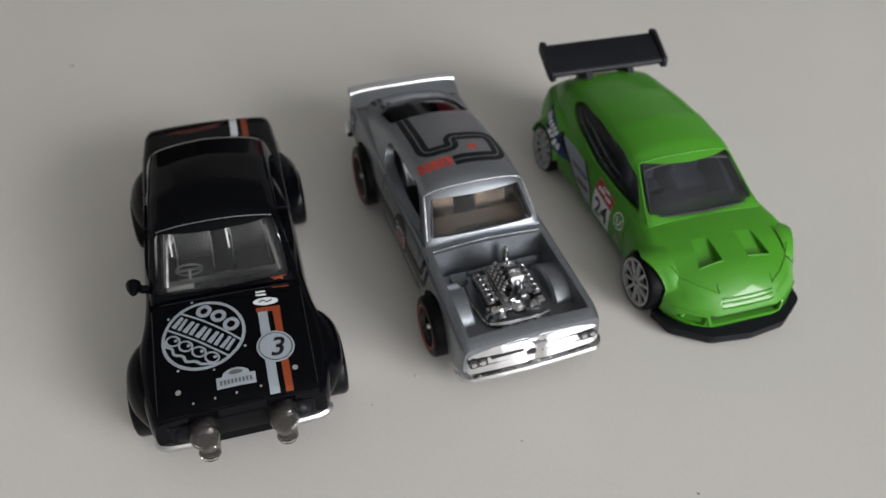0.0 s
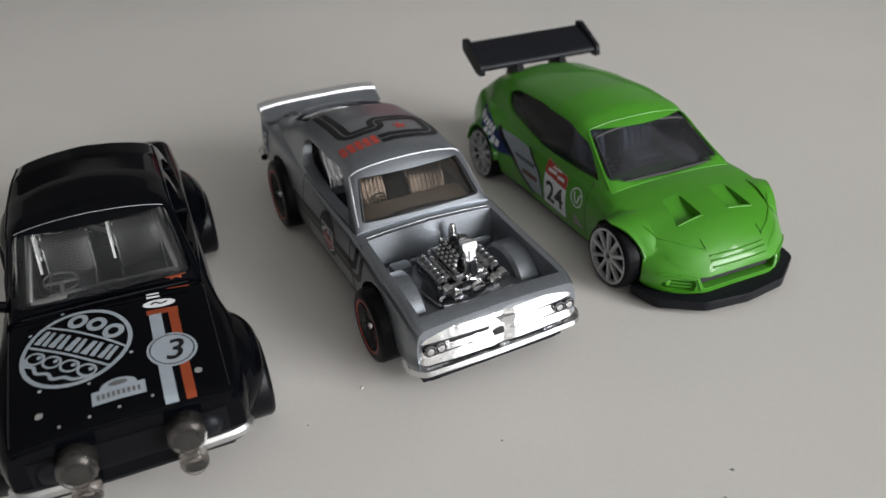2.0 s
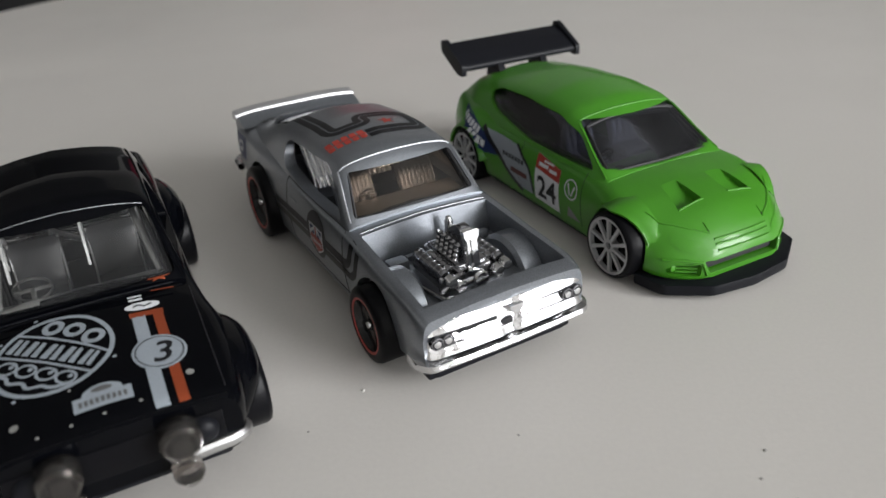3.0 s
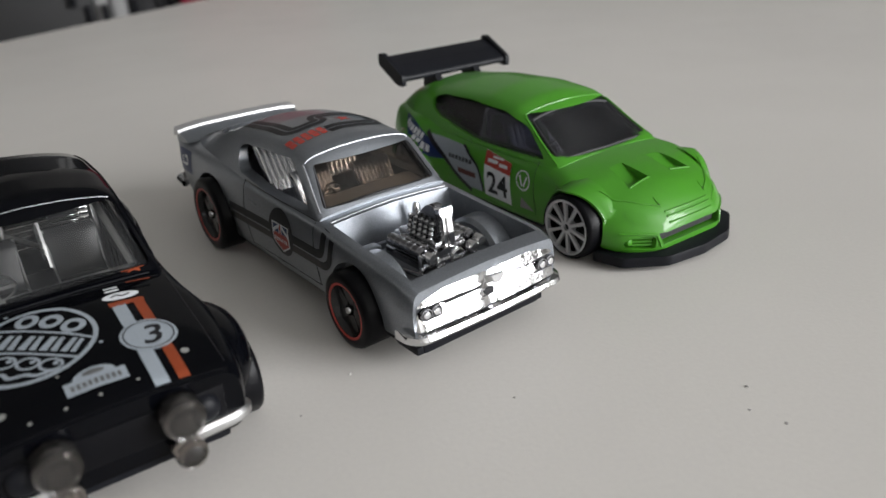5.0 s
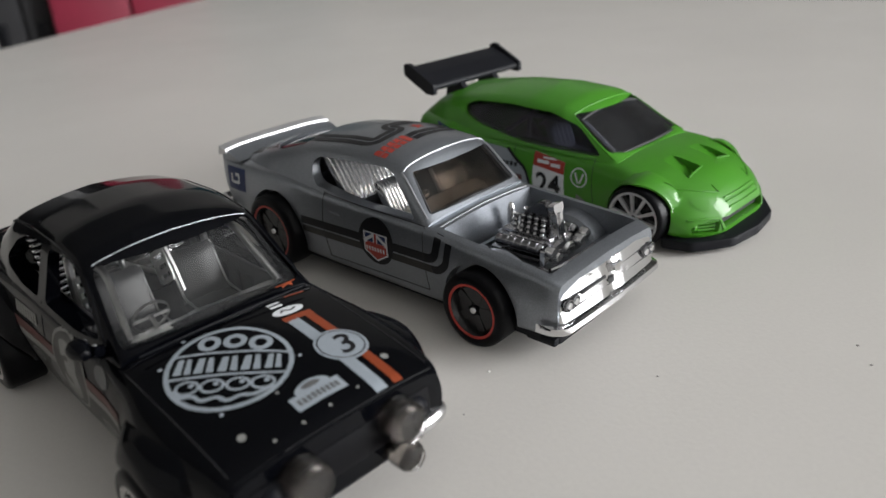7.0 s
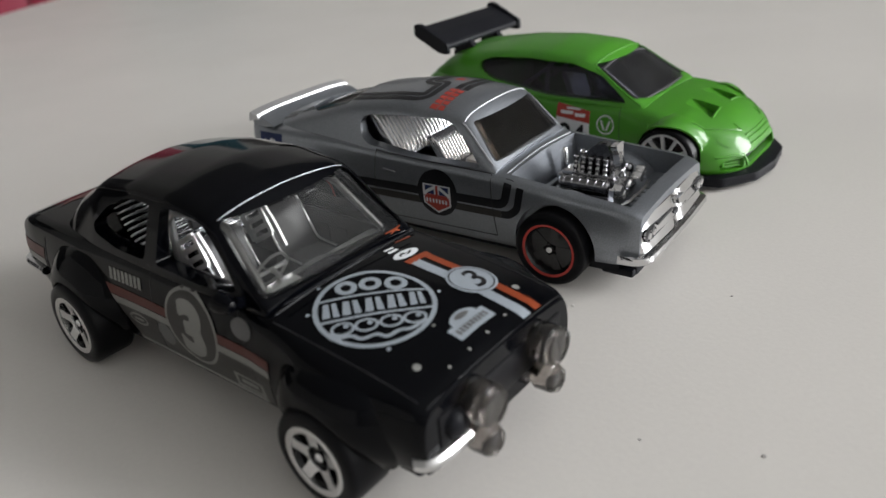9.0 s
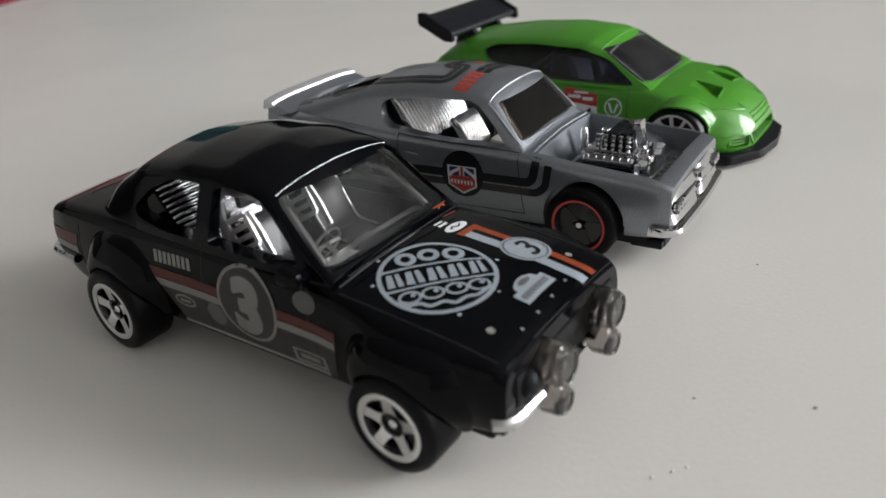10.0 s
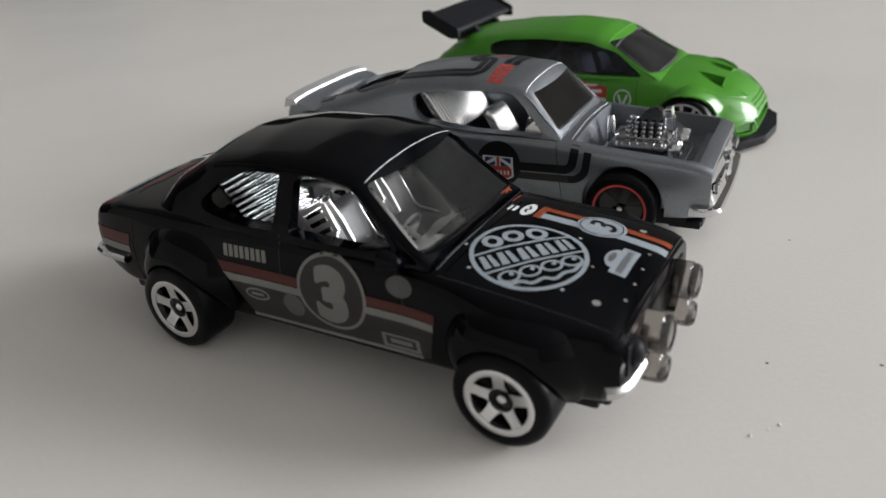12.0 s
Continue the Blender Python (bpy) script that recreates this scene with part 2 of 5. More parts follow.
def tube(points, r, sides=6):
    rings = []
    pts = [Vector(p) for p in points]
    for i, p in enumerate(pts):
        d = (pts[min(i + 1, len(pts) - 1)] - pts[max(i - 1, 0)]).normalized()
        u = d.cross(Vector((0.31, 0.2, 0.93))).normalized()
        v = d.cross(u)
        rings.append([p + (u * math.cos(2 * math.pi * k / sides) + v * math.sin(2 * math.pi * k / sides)) * r for k in range(sides)])
    return loft(rings)


def tree_of(bm):
    from mathutils.bvhtree import BVHTree
    return BVHTree.FromBMesh(bm)


# ---- flat shapes printed on a car, laid on its surface ----
def rect(u0, v0, u1, v1):
    return [(u0, v0), (u1, v0), (u1, v1), (u0, v1)]


def disc(u, v, r, r2=None, n=36):
    r2 = r2 or r
    return [(u + r * math.cos(2 * math.pi * k / n), v + r2 * math.sin(2 * math.pi * k / n)) for k in range(n)]


def ring(u, v, r, w, r2=None, n=36):
    r2 = r2 or r
    a, b = disc(u, v, r, r2, n), disc(u, v, r - w, r2 - w, n)
    return [[a[i], a[(i + 1) % n], b[(i + 1) % n], b[i]] for i in range(n)]


def stroke(points, w, r=0.0):
    if r:
        points = rounded(points, [r] * len(points), 5)
    out = []
    pts = [Vector(p) for p in points]
    sides = []
    for i, p in enumerate(pts):
        a = (p - pts[i - 1]).normalized() if i else (pts[1] - p).normalized()
        b = (pts[i + 1] - p).normalized() if i + 1 < len(pts) else a
        t = (a + b).normalized()
        k = 1 / max(0.5, t.dot(a))
        nrm = Vector((-t.y, t.x)) * (w / 2 * k)
        sides.append((p + nrm, p - nrm))
    for (a, b), (c, d) in zip(sides, sides[1:]):
        out.append([tuple(a), tuple(c), tuple(d), tuple(b)])
    return out


def offset_line(points, d):
    pts = [Vector(p) for p in points]
    out = []
    for i, p in enumerate(pts):
        a = (p - pts[i - 1]).normalized() if i else (pts[1] - p).normalized()
        b = (pts[i + 1] - p).normalized() if i + 1 < len(pts) else a
        t = (a + b).normalized()
        out.append(tuple(p + Vector((-t.y, t.x)) * (d / max(0.5, t.dot(a)))))
    return out


def star(u, v, r):
    return [(u + (r if k % 2 == 0 else r * 0.42) * math.sin(math.pi * k / 5), v + (r if k % 2 == 0 else r * 0.42) * math.cos(math.pi * k / 5)) for k in range(10)]


def lettering(text, u, v, height, shear=0.0, bold=0.0):
    """Outlines of digits in the built-in font, centred at u, v."""
    cu = bpy.data.curves.new("digits", "FONT")
    cu.body, cu.size, cu.align_x, cu.shear, cu.offset = text, height * 1.38, "CENTER", shear, bold
    ob = new("digits", cu)
    me = bpy.data.meshes.new_from_object(ob.evaluated_get(bpy.context.evaluated_depsgraph_get()))
    polys = [[(me.vertices[i].co.x + u, me.vertices[i].co.y + v - height / 2) for i in p.vertices] for p in me.polygons]
    bpy.data.objects.remove(ob)
    bpy.data.curves.remove(cu)
    bpy.data.meshes.remove(me)
    return polys


def decal(name, shapes, mat, car, tree, to_surface, lift=0.05, turn=0.0, label="", fine=0.9):
    """shapes: polygons in (u right, v up); to_surface(u, v): start and direction of the line that lays a point on the car."""
    bm = bmesh.new()
    c, s = math.cos(radians(turn)), math.sin(radians(turn))
    for poly in shapes:
        if isinstance(poly[0][0], (list, tuple)):
            raise ValueError(name)
        try:
            bm.faces.new([bm.verts.new((u * c - v * s, u * s + v * c, 0)) for u, v in poly])
        except ValueError:
            pass
    bmesh.ops.remove_doubles(bm, verts=bm.verts, dist=1e-3)
    bmesh.ops.triangulate(bm, faces=bm.faces)
    for _ in range(5):
        long = [e for e in bm.edges if e.calc_length() > fine]
        if not long:
            break
        bmesh.ops.subdivide_edges(bm, edges=long, cuts=1)
        bmesh.ops.triangulate(bm, faces=bm.faces)
    gone = []
    for v in bm.verts:
        start, way = to_surface(v.co.x, v.co.y)
        hit, nrm, _, _ = tree.ray_cast(Vector(start), Vector(way))
        if hit is None:
            gone.append(v)
            continue
        v.co = hit - Vector(way).normalized() * lift
    bmesh.ops.delete(bm, geom=gone, context="VERTS")
    bmesh.ops.delete(bm, geom=[f for f in bm.faces if max(e.calc_length() for e in f.edges) > 3 * fine], context="FACES")
    for f in bm.faces:
        if f.normal.dot(-Vector(way)) < 0:
            f.normal_flip()
    if mat is I_BLACK and not bm.faces:
        raise ValueError(name)
    return part(name, bm, mat, car, label, smooth=60)


def top_at(x0, y0):
    """Read from the front of the car: right is the car's left, up is its rear."""
    return lambda u, v: ((x0 - v, y0 + u, 60), (0, 0, -1))


def side_at(x0, z0):
    """Read from the car's right side: right is the car's front."""
    return lambda u, v: ((x0 + u, -60, z0 + v), (0, 1, 0))


def ridge(tree, points, start_way, r=0.15):
    """A thin raised bead along the surface."""
    pts = []
    for p in points:
        start, way = start_way(*p)
        hit = tree.ray_cast(Vector(start), Vector(way))[0]
        if hit is not None:
            pts.append(hit)
    return tube(pts, r)


def between(a, b, n=12):
    return [tuple(p + (q - p) * k / n for p, q in zip(a, b)) for k in range(n + 1)]


def path_of(points, n=8):
    out = []
    for a, b in zip(points, points[1:]):
        out += between(a, b, n)[:-1]
    return out + [points[-1]]


def ribbed(width, length, thick, ribs, depth=0.35, along=10):
    """A padded panel lying in x (length) and y (width), with rounded ribs that run along x."""
    cols = ribs * 6
    rows = []
    for i in range(along + 1):
        f = i / along
        edge = min(1, min(f, 1 - f) * 5)
        rows.append([(f * length, -width / 2 + width * k / cols, thick * (0.55 + 0.45 * edge ** 0.5) + depth * (abs(math.sin(math.pi * ribs * k / cols)) ** 0.6 - 1) * edge) for k in range(cols + 1)])
    rings = [row + [(row[0][0], width / 2, 0), (row[0][0], -width / 2, 0)] for row in rows]
    return loft(rings)


def car_root(name, front_wheel_xy, forward, half, label):
    f = Vector((*forward, 0)).normalized()
    left = Vector((-f.y, f.x, 0))
    o = Vector((*front_wheel_xy, 0)) + left * half * MM
    ob = new(name)
    ob.matrix_world = Matrix(((f.x, left.x, 0, o.x), (f.y, left.y, 0, o.y), (0, 0, 1, 0), (0, 0, 0, 1)))
    return tagged(ob, label, "toy car", "die-cast toy cars in a row")


def wheel(car, x, y_face, r, width, kind):
    """y_face: where the rim's face lies, with the side's sign."""
    s = 1 if y_face > 0 else -1
    at = (x, y_face, r)
    w = new("wheel")
    w.parent = car
    rim_r = r * {"five": 0.71, "ring": 0.735, "ten": 0.86}[kind]
    tyre = turned([(rim_r - 0.1, -1.6), (rim_r, 0.05), (rim_r + 0.25, 0.12), (r - 0.7, 0.05), (r - 0.25, -0.15), (r, -0.6), (r, -width + 0.5), (r - 0.4, -width), (r * 0.5, -width)], at, s, 44)
    part("tyre", tyre, M_TYRE, w)
    back = turned([(0, -1.5), (rim_r, -1.5)], at, s, 36)
    if kind == "five":
        bits = [turned([(rim_r - 0.75, -0.7), (rim_r - 0.7, 0.0), (rim_r - 0.35, 0.14), (rim_r, 0.06), (rim_r, -0.7)], at, s, 40), turned([(0, -0.45), (0.35, -0.5), (0.5, -0.65), (0.5, -1.4)], at, s, 20)]
        face = turned([(1.28, -0.75), (1.34, -0.5), (1.6, -0.4), (rim_r - 0.55, -0.1), (rim_r - 0.5, -0.6), (1.28, -1.1), (1.28, -0.75)], (0, 0, 0), 1, 40)
        holes = [moved(prism(soft_poly([(1.42, -0.2), (1.9, -0.62), (rim_r - 1.0, -1.28), (rim_r - 0.64, -0.8), (rim_r - 0.6, 0), (rim_r - 0.64, 0.8), (rim_r - 1.0, 1.28), (1.9, 0.62), (1.42, 0.2)], 0.3), 1, -3, 3), Matrix.Rotation(2 * math.pi * k / 5 + 0.3, 4, "Y")) for k in range(5)]
        for hole in holes:
            face = boolean(face, hole)
        bits.append(moved(face, Matrix.Translation(at) @ Matrix.Diagonal((1, s, 1, 1))))
        part("rim", joined(*bits), M_METAL, w, "chromed five-spoke rim")
        part("hub_backing", back, M_RIMBLACK, w)
    elif kind == "ten":
        bits = [turned([(rim_r - 0.45, -0.7), (rim_r - 0.4, 0.0), (rim_r - 0.2, 0.1), (rim_r, 0.05), (rim_r, -0.7)], at, s, 40), turned([(0.55, -0.6), (0.6, -0.1), (1.1, -0.1), (1.2, -0.3), (1.2, -1.2)], at, s, 24)]
        for k in range(10):
            spoke = prism([(0.9, -0.2), (rim_r - 0.25, -0.3), (rim_r - 0.25, 0.3), (0.9, 0.2)], 1, -0.6, -0.1)
            bits.append(moved(spoke, Matrix.Translation(at) @ Matrix.Diagonal((1, s, 1, 1)) @ Matrix.Rotation(2 * math.pi * k / 10 + 0.2, 4, "Y")))
        part("rim", joined(*bits), M_RIMGREY, w, "grey ten-spoke rim")
        part("hub_backing", back, M_RIMBLACK, w)
    else:
        bits = [turned([(0, -1.3), (1.0, -1.3), (1.1, -0.8), (rim_r - 0.75, -0.95), (rim_r - 0.5, -0.25), (rim_r - 0.3, 0.0), (rim_r, 0.0)], at, s, 40)]
        for k in range(5):
            spoke = prism(soft_poly([(0.8, -0.5), (rim_r - 0.6, -0.65), (rim_r - 0.6, 0.65), (0.8, 0.5)], 0.3), 1, -1.2, -0.78)
            bits.append(moved(spoke, Matrix.Translation(at) @ Matrix.Diagonal((1, s, 1, 1)) @ Matrix.Rotation(2 * math.pi * k / 5, 4, "Y")))
        part("rim", joined(*bits), M_RIMBLACK, w)
        part("red_ring", turned([(rim_r - 0.36, -0.12), (rim_r - 0.32, 0.0), (rim_r - 0.02, 0.06), (rim_r + 0.03, 0.05)], at, s, 44), M_RED, w, "thin red ring round the rim")
        part("axle_cap", turned([(0, -0.25), (0.4, -0.3), (0.55, -0.5), (0.55, -1.2)], at, s, 20), M_CHROME, w, "small chromed axle cap")
    return w


def arches(base, radius_f, radius_r, zf, zr, inner):
    bits = []
    for x, r, z in ((0, radius_f, zf), (-base, radius_r, zr)):
        for s in (1, -1):
            bits.append(turned([(0, inner), (r, inner), (r, 25), (0, 25)], (x, 0, z), s, 40))
    return joined(*bits)


def flare(x, z, r, y_in, y_out, side, rise=1.0, start=8, sweep=164):
    prof = [(r, y_in), (r, y_out - 0.1), (r + 0.1, y_out), (r + 0.35, y_out), (r + 0.75 * rise, y_out - 0.3), (r + 1.5 * rise, y_out - 1.2), (r + 2.1 * rise, y_out - 2.6), (r + 2.4 * rise, y_in + 0.4), (r + 2.4 * rise, y_in)]
    return turned(prof, (x, 0, z), side, 30, sweep, start)


def bulge(x, z, r, y_in, y_out, side, crown):
    """A wide wheel arch that swells softly out of the body; crown: the height at which it meets the body's top."""
    prof = [(r, y_in), (r, y_out - 0.15), (r + 0.12, y_out), (r + 0.4, y_out), (r + 1.1, y_out - 0.22), (r + 2.0, y_out - 0.7), (r + 3.0, y_out - 1.45), (r + 4.0, y_out - 2.4), (r + 4.4, y_out - 3.2), (r + 4.4, y_in)]
    bm = turned(prof, (0, 0, 0), side, 40, 184, -2)
    for v in bm.verts:
        rad = math.hypot(v.co.x, v.co.z)
        up = max(0.0, v.co.z / rad)
        want = r + (rad - r) * (0.28 + 0.72 * up ** 0.8)
        v.co.x, v.co.z = v.co.x * want / rad, v.co.z * want / rad
        v.co.y -= side * max(0.0, abs(v.co.y) - 12.3) * 0.8 * (1 - up) ** 1.8
        v.co.x, v.co.z = v.co.x + x, v.co.z + z
        over = v.co.z - (crown - 1.5)
        if over > 0:
            v.co.z = crown - 1.5 + 1.5 * (1 - math.exp(-over / 1.5))
    return bm


def drawn_in(bm, y_in, ahead, behind):
    """Lets the outer part of a flare come in towards its ends."""
    for v in bm.verts:
        k = 1 - (ahead if v.co.x > 0 else behind) * abs(v.co.x)
        if abs(v.co.y) > y_in:
            v.co.y = math.copysign(y_in + (abs(v.co.y) - y_in) * k, v.co.y)
    return bm


def bucket_seat(x, y, z, ribs=6, lean=25):
    """A front seat: ribbed cushion and backrest."""
    back = moved(ribbed(6.2, 6.6, 1.4, ribs), Matrix.Translation((x, y, z)) @ Matrix.Rotation(radians(-(90 + lean)), 4, "Y") @ Matrix.Diagonal((1, 1, -1, 1)))
    seat = moved(ribbed(6.2, 5.2, 1.2, ribs), Matrix.Translation((x - 0.5, y, z - 0.6)))
    return joined(back, seat)


def rear_bench(x, z, width, length, ribs, lean):
    return moved(ribbed(width, length, 1.2, ribs, 0.5), Matrix.Translation((x, 0, z)) @ Matrix.Rotation(radians(-(90 + lean)), 4, "Y") @ Matrix.Diagonal((1, 1, -1, 1)))


def cross_bench(x, z, width, length, ribs, lean):
    """A rear seat whose ribs run from side to side."""
    pad = moved(ribbed(length, width, 1.2, ribs, 0.4), Matrix.Translation((length / 2, width / 2, 0)) @ Matrix.Rotation(radians(-90), 4, "Z"))
    return moved(pad, Matrix.Translation((x, 0, z)) @ Matrix.Rotation(radians(-(90 + lean)), 4, "Y") @ Matrix.Diagonal((1, 1, -1, 1)))


def steering(x, y, z, r=1.45):
    rim = moved(turned([(r - 0.2, -0.15), (r - 0.05, -0.17), (r, 0), (r - 0.05, 0.17), (r - 0.2, 0.15), (r - 0.2, -0.15)], (0, 0, 0), 1, 28, axis="x"), Matrix.Translation((x, y, z)) @ Matrix.Rotation(radians(25), 4, "Y"))
    return joined(rim, tube([(x, y, z), (x + 3, y, z - 1.6)], 0.3), box(x - 0.15, x + 0.15, y - r + 0.15, y + r - 0.15, z - 0.2, z + 0.2))


# ---- table and room ----
def slab(name, poly, z0, z1, mat, label, category, kind="structure", bevel=1.5):
    bm = prism([(x * 1000, y * 1000) for x, y in poly], 2, z0 * 1000, z1 * 1000)
    if bevel:
        bmesh.ops.bevel(bm, geom=bm.edges[:], offset=bevel, segments=3, profile=0.6, affect="EDGES")
    return tagged(part(name, bm, mat, None), label, category, kind=kind)


slab("table_top", [(-0.001, 0.695), (-0.54, -0.223), (0.30, -0.62), (0.92, -0.517)], -0.025, 0.0, M_TABLE, "off-white laminate table top with a few dark specks", "table")

M_WALL = material("wall_paint", (0.5, 0.49, 0.47), 0.8, grain=0.02, bump=0.1, bump_scale=200, blotch=0.04, blotch_scale=3)
M_CEIL = material("ceiling_paint", (0.42, 0.42, 0.41), 0.85, bump=0.1, bump_scale=150, blotch=0.03, blotch_scale=2)
M_FLOOR = material("dark_floor", (0.05, 0.042, 0.036), 0.5, grain=0.1, grain_scale=300, blotch=0.2, blotch_scale=6)
M_FRAME = material("window_frame_paint", (0.75, 0.75, 0.74), 0.4, blotch=0.03)
M_CRIMSON = material("crimson_lacquer", (0.26, 0.012, 0.04), 0.5, grain=0.1, grain_scale=2500, bump=0.2, bump_scale=1500, blotch=0.1, blotch_scale=20)
M_DARKCLOTH = material("charcoal_lacquer", (0.03, 0.03, 0.032), 0.85, grain=0.1, grain_scale=2500, bump=0.2, bump_scale=1500, blotch=0.15, blotch_scale=20)
M_TEAL = material("teal_lacquer", (0.012, 0.07, 0.09), 0.7, grain=0.1, grain_scale=2500, bump=0.2, bump_scale=1500, blotch=0.1, blotch_scale=20)
M_NIGHT = material("black_cabinet", (0.006, 0.006, 0.007), 0.5, blotch=0.2, blotch_scale=20)


def room_box(name, x0, x1, y0, y1, z0, z1, mat, label, category):
    return tagged(part(name, box(x0 * 1000, x1 * 1000, y0 * 1000, y1 * 1000, z0 * 1000, z1 * 1000), mat, None, smooth=0), label, category, kind="structure")


room_box("floor", -2.6, 2.6, -2.8, 2.6, -0.8, -0.74, M_FLOOR, "dark brown wooden floor below the table", "floor")
room_box("ceiling", -2.6, 2.6, -2.8, 2.6, 1.8, 1.86, M_CEIL, "plain grey painted ceiling", "ceiling")
room_box("wall_west", -2.6, -2.5, -2.7, 2.5, -0.74, 1.8, M_WALL, "plain painted wall", "wall")
room_box("wall_north", -2.6, 2.6, 2.5, 2.6, -0.74, 1.8, M_WALL, "plain painted wall behind the table", "wall")
room_box("wall_south", -2.6, 2.6, -2.8, -2.7, -0.74, 1.8, M_WALL, "plain painted wall", "wall")
# the window wall: four pieces round the opening
room_box("wall_east", 2.5, 2.6, -2.7, -2.36, -0.74, 1.8, M_WALL, "painted wall beside the window", "wall")
room_box("wall_east_far", 2.5, 2.6, -0.5, 2.5, -0.74, 1.8, M_WALL, "painted wall beside the window", "wall")
room_box("wall_east_sill", 2.5, 2.6, -2.36, -0.5, -0.74, 0.05, M_WALL, "painted wall below the window", "wall")
room_box("wall_east_head", 2.5, 2.6, -2.36, -0.5, 1.65, 1.8, M_WALL, "painted wall above the window", "wall")
window = tagged(new("window_1"), "white painted window frame in the wall", "window", kind="structure")
for y0, y1, z0, z1 in ((-2.36, -2.31, 0.05, 1.65), (-0.55, -0.5, 0.05, 1.65), (-2.31, -0.55, 0.05, 0.1), (-2.31, -0.55, 1.6, 1.65), (-1.46, -1.4, 0.1, 1.6)):
    part("window_frame", box(2520, 2580, y0 * 1000, y1 * 1000, z0 * 1000, z1 * 1000, 5), M_FRAME, window)
for y0, y1 in ((-2.31, -1.46), (-1.4, -0.55)):
    pane = part("pane", box(2548, 2552, y0 * 1000, y1 * 1000, 100, 1600), M_CLEAR, window, smooth=0)
    pane.visible_shadow = False


# ---- blurred things beyond the table's far edges ----
def cabinet(name, at, turn, size, mat, label, category):
    """A closed cabinet: body, doors with handles, plinth."""
    sx, sy, sz = size
    root = new(name)
    root.matrix_world = Matrix.Translation(at) @ Matrix.Rotation(radians(turn), 4, "Z")
    part("body", box(-sx / 2, sx / 2, -sy / 2, sy / 2, 40, sz, 4), mat, root)
    part("plinth", box(-sx / 2 + 20, sx / 2 - 20, -sy / 2 + 20, sy / 2 - 20, 0, 40), mat, root)
    n = max(2, int(sx / 450))
    for k in range(n):
        x0, x1 = -sx / 2 + sx * k / n + 3, -sx / 2 + sx * (k + 1) / n - 3
        door = part("door", box(x0, x1, -sy / 2 - 18, -sy / 2 - 2, 46, sz - 8, 3), mat, root)
        part("handle", box(x1 - 40, x1 - 28, -sy / 2 - 34, -sy / 2 - 18, sz * 0.5, sz * 0.5 + 120, 3), M_PLASTIC, door)
    return tagged(root, label, category)


M_PALEGREY = material("pale_grey_lacquer", (0.3, 0.3, 0.3), 0.5, blotch=0.05, blotch_scale=10)
cabinet("crimson_cabinet", (-0.128, 1.76, -0.74), 4, (276, 300, 960), M_CRIMSON, "crimson two-door cabinet standing beyond the table", "cabinet")
cabinet("charcoal_cabinet", (-0.325, 1.80, -0.74), 6, (130, 300, 1060), M_DARKCLOTH, "narrow charcoal cabinet beside the crimson one", "cabinet")
cabinet("grey_cabinet", (-0.405, 1.72, -0.74), 10, (56, 300, 1060), M_PALEGREY, "very narrow pale grey cabinet beyond the table", "cabinet")
cabinet("tall_cabinet", (-0.93, 1.62, -0.74), 16, (980, 400, 1300), M_NIGHT, "wide black cabinet beyond the table's side", "cabinet")
cabinet("teal_cabinet", (0.17, 1.74, -0.74), -6, (200, 300, 1040), M_TEAL, "dark teal two-door cabinet beyond the table", "cabinet")
cabinet("low_cabinet", (1.15, 1.50, -0.74), -52, (1500, 420, 1000), M_NIGHT, "black low cabinet against the far side of the room", "cabinet")

# specks and crumbs on the table
M_SPECK = material("grey_speck", (0.3, 0.285, 0.27), 0.7)
M_CRUMB = material("pale_crumb", (0.7, 0.68, 0.64), 0.6)
for x, y, r, mat in ((0.035, 0.070, 0.35, M_SPECK), (0.033, 0.066, 0.3, M_SPECK), (0.0355, 0.063, 0.35, M_SPECK), (-0.010, 0.084, 0.4, M_CRUMB), (-0.0195, 0.059, 0.3, M_SPECK), (-0.011, 0.051, 0.35, M_SPECK), (-0.016, 0.077, 0.25, M_SPECK), (-0.120, 0.170, 0.8, M_SPECK), (0.0085, 0.0745, 0.25, M_SPECK), (-0.031, 0.053, 0.35, M_CRUMB), (-0.029, 0.0525, 0.3, M_CRUMB), (-0.0275, 0.0522, 0.3, M_CRUMB)):
    bm = bmesh.new()
    bmesh.ops.create_icosphere(bm, subdivisions=2, radius=r * 0.6)
    for v in bm.verts:
        v.co = v.co * (1 + 0.35 * noise.noise(v.co * 2 + Vector((x * 900, y * 700, 0))))
        v.co.z = max(0, v.co.z * 0.35 + r * 0.15)
    crumb = part("crumb", bm, mat, None)
    crumb.matrix_world = Matrix.Translation((x, y, 0.0))
    tagged(crumb, "tiny pale crumb lying on the table" if mat is M_CRUMB else "tiny dark speck of dirt on the table", "crumb", "specks on the table")


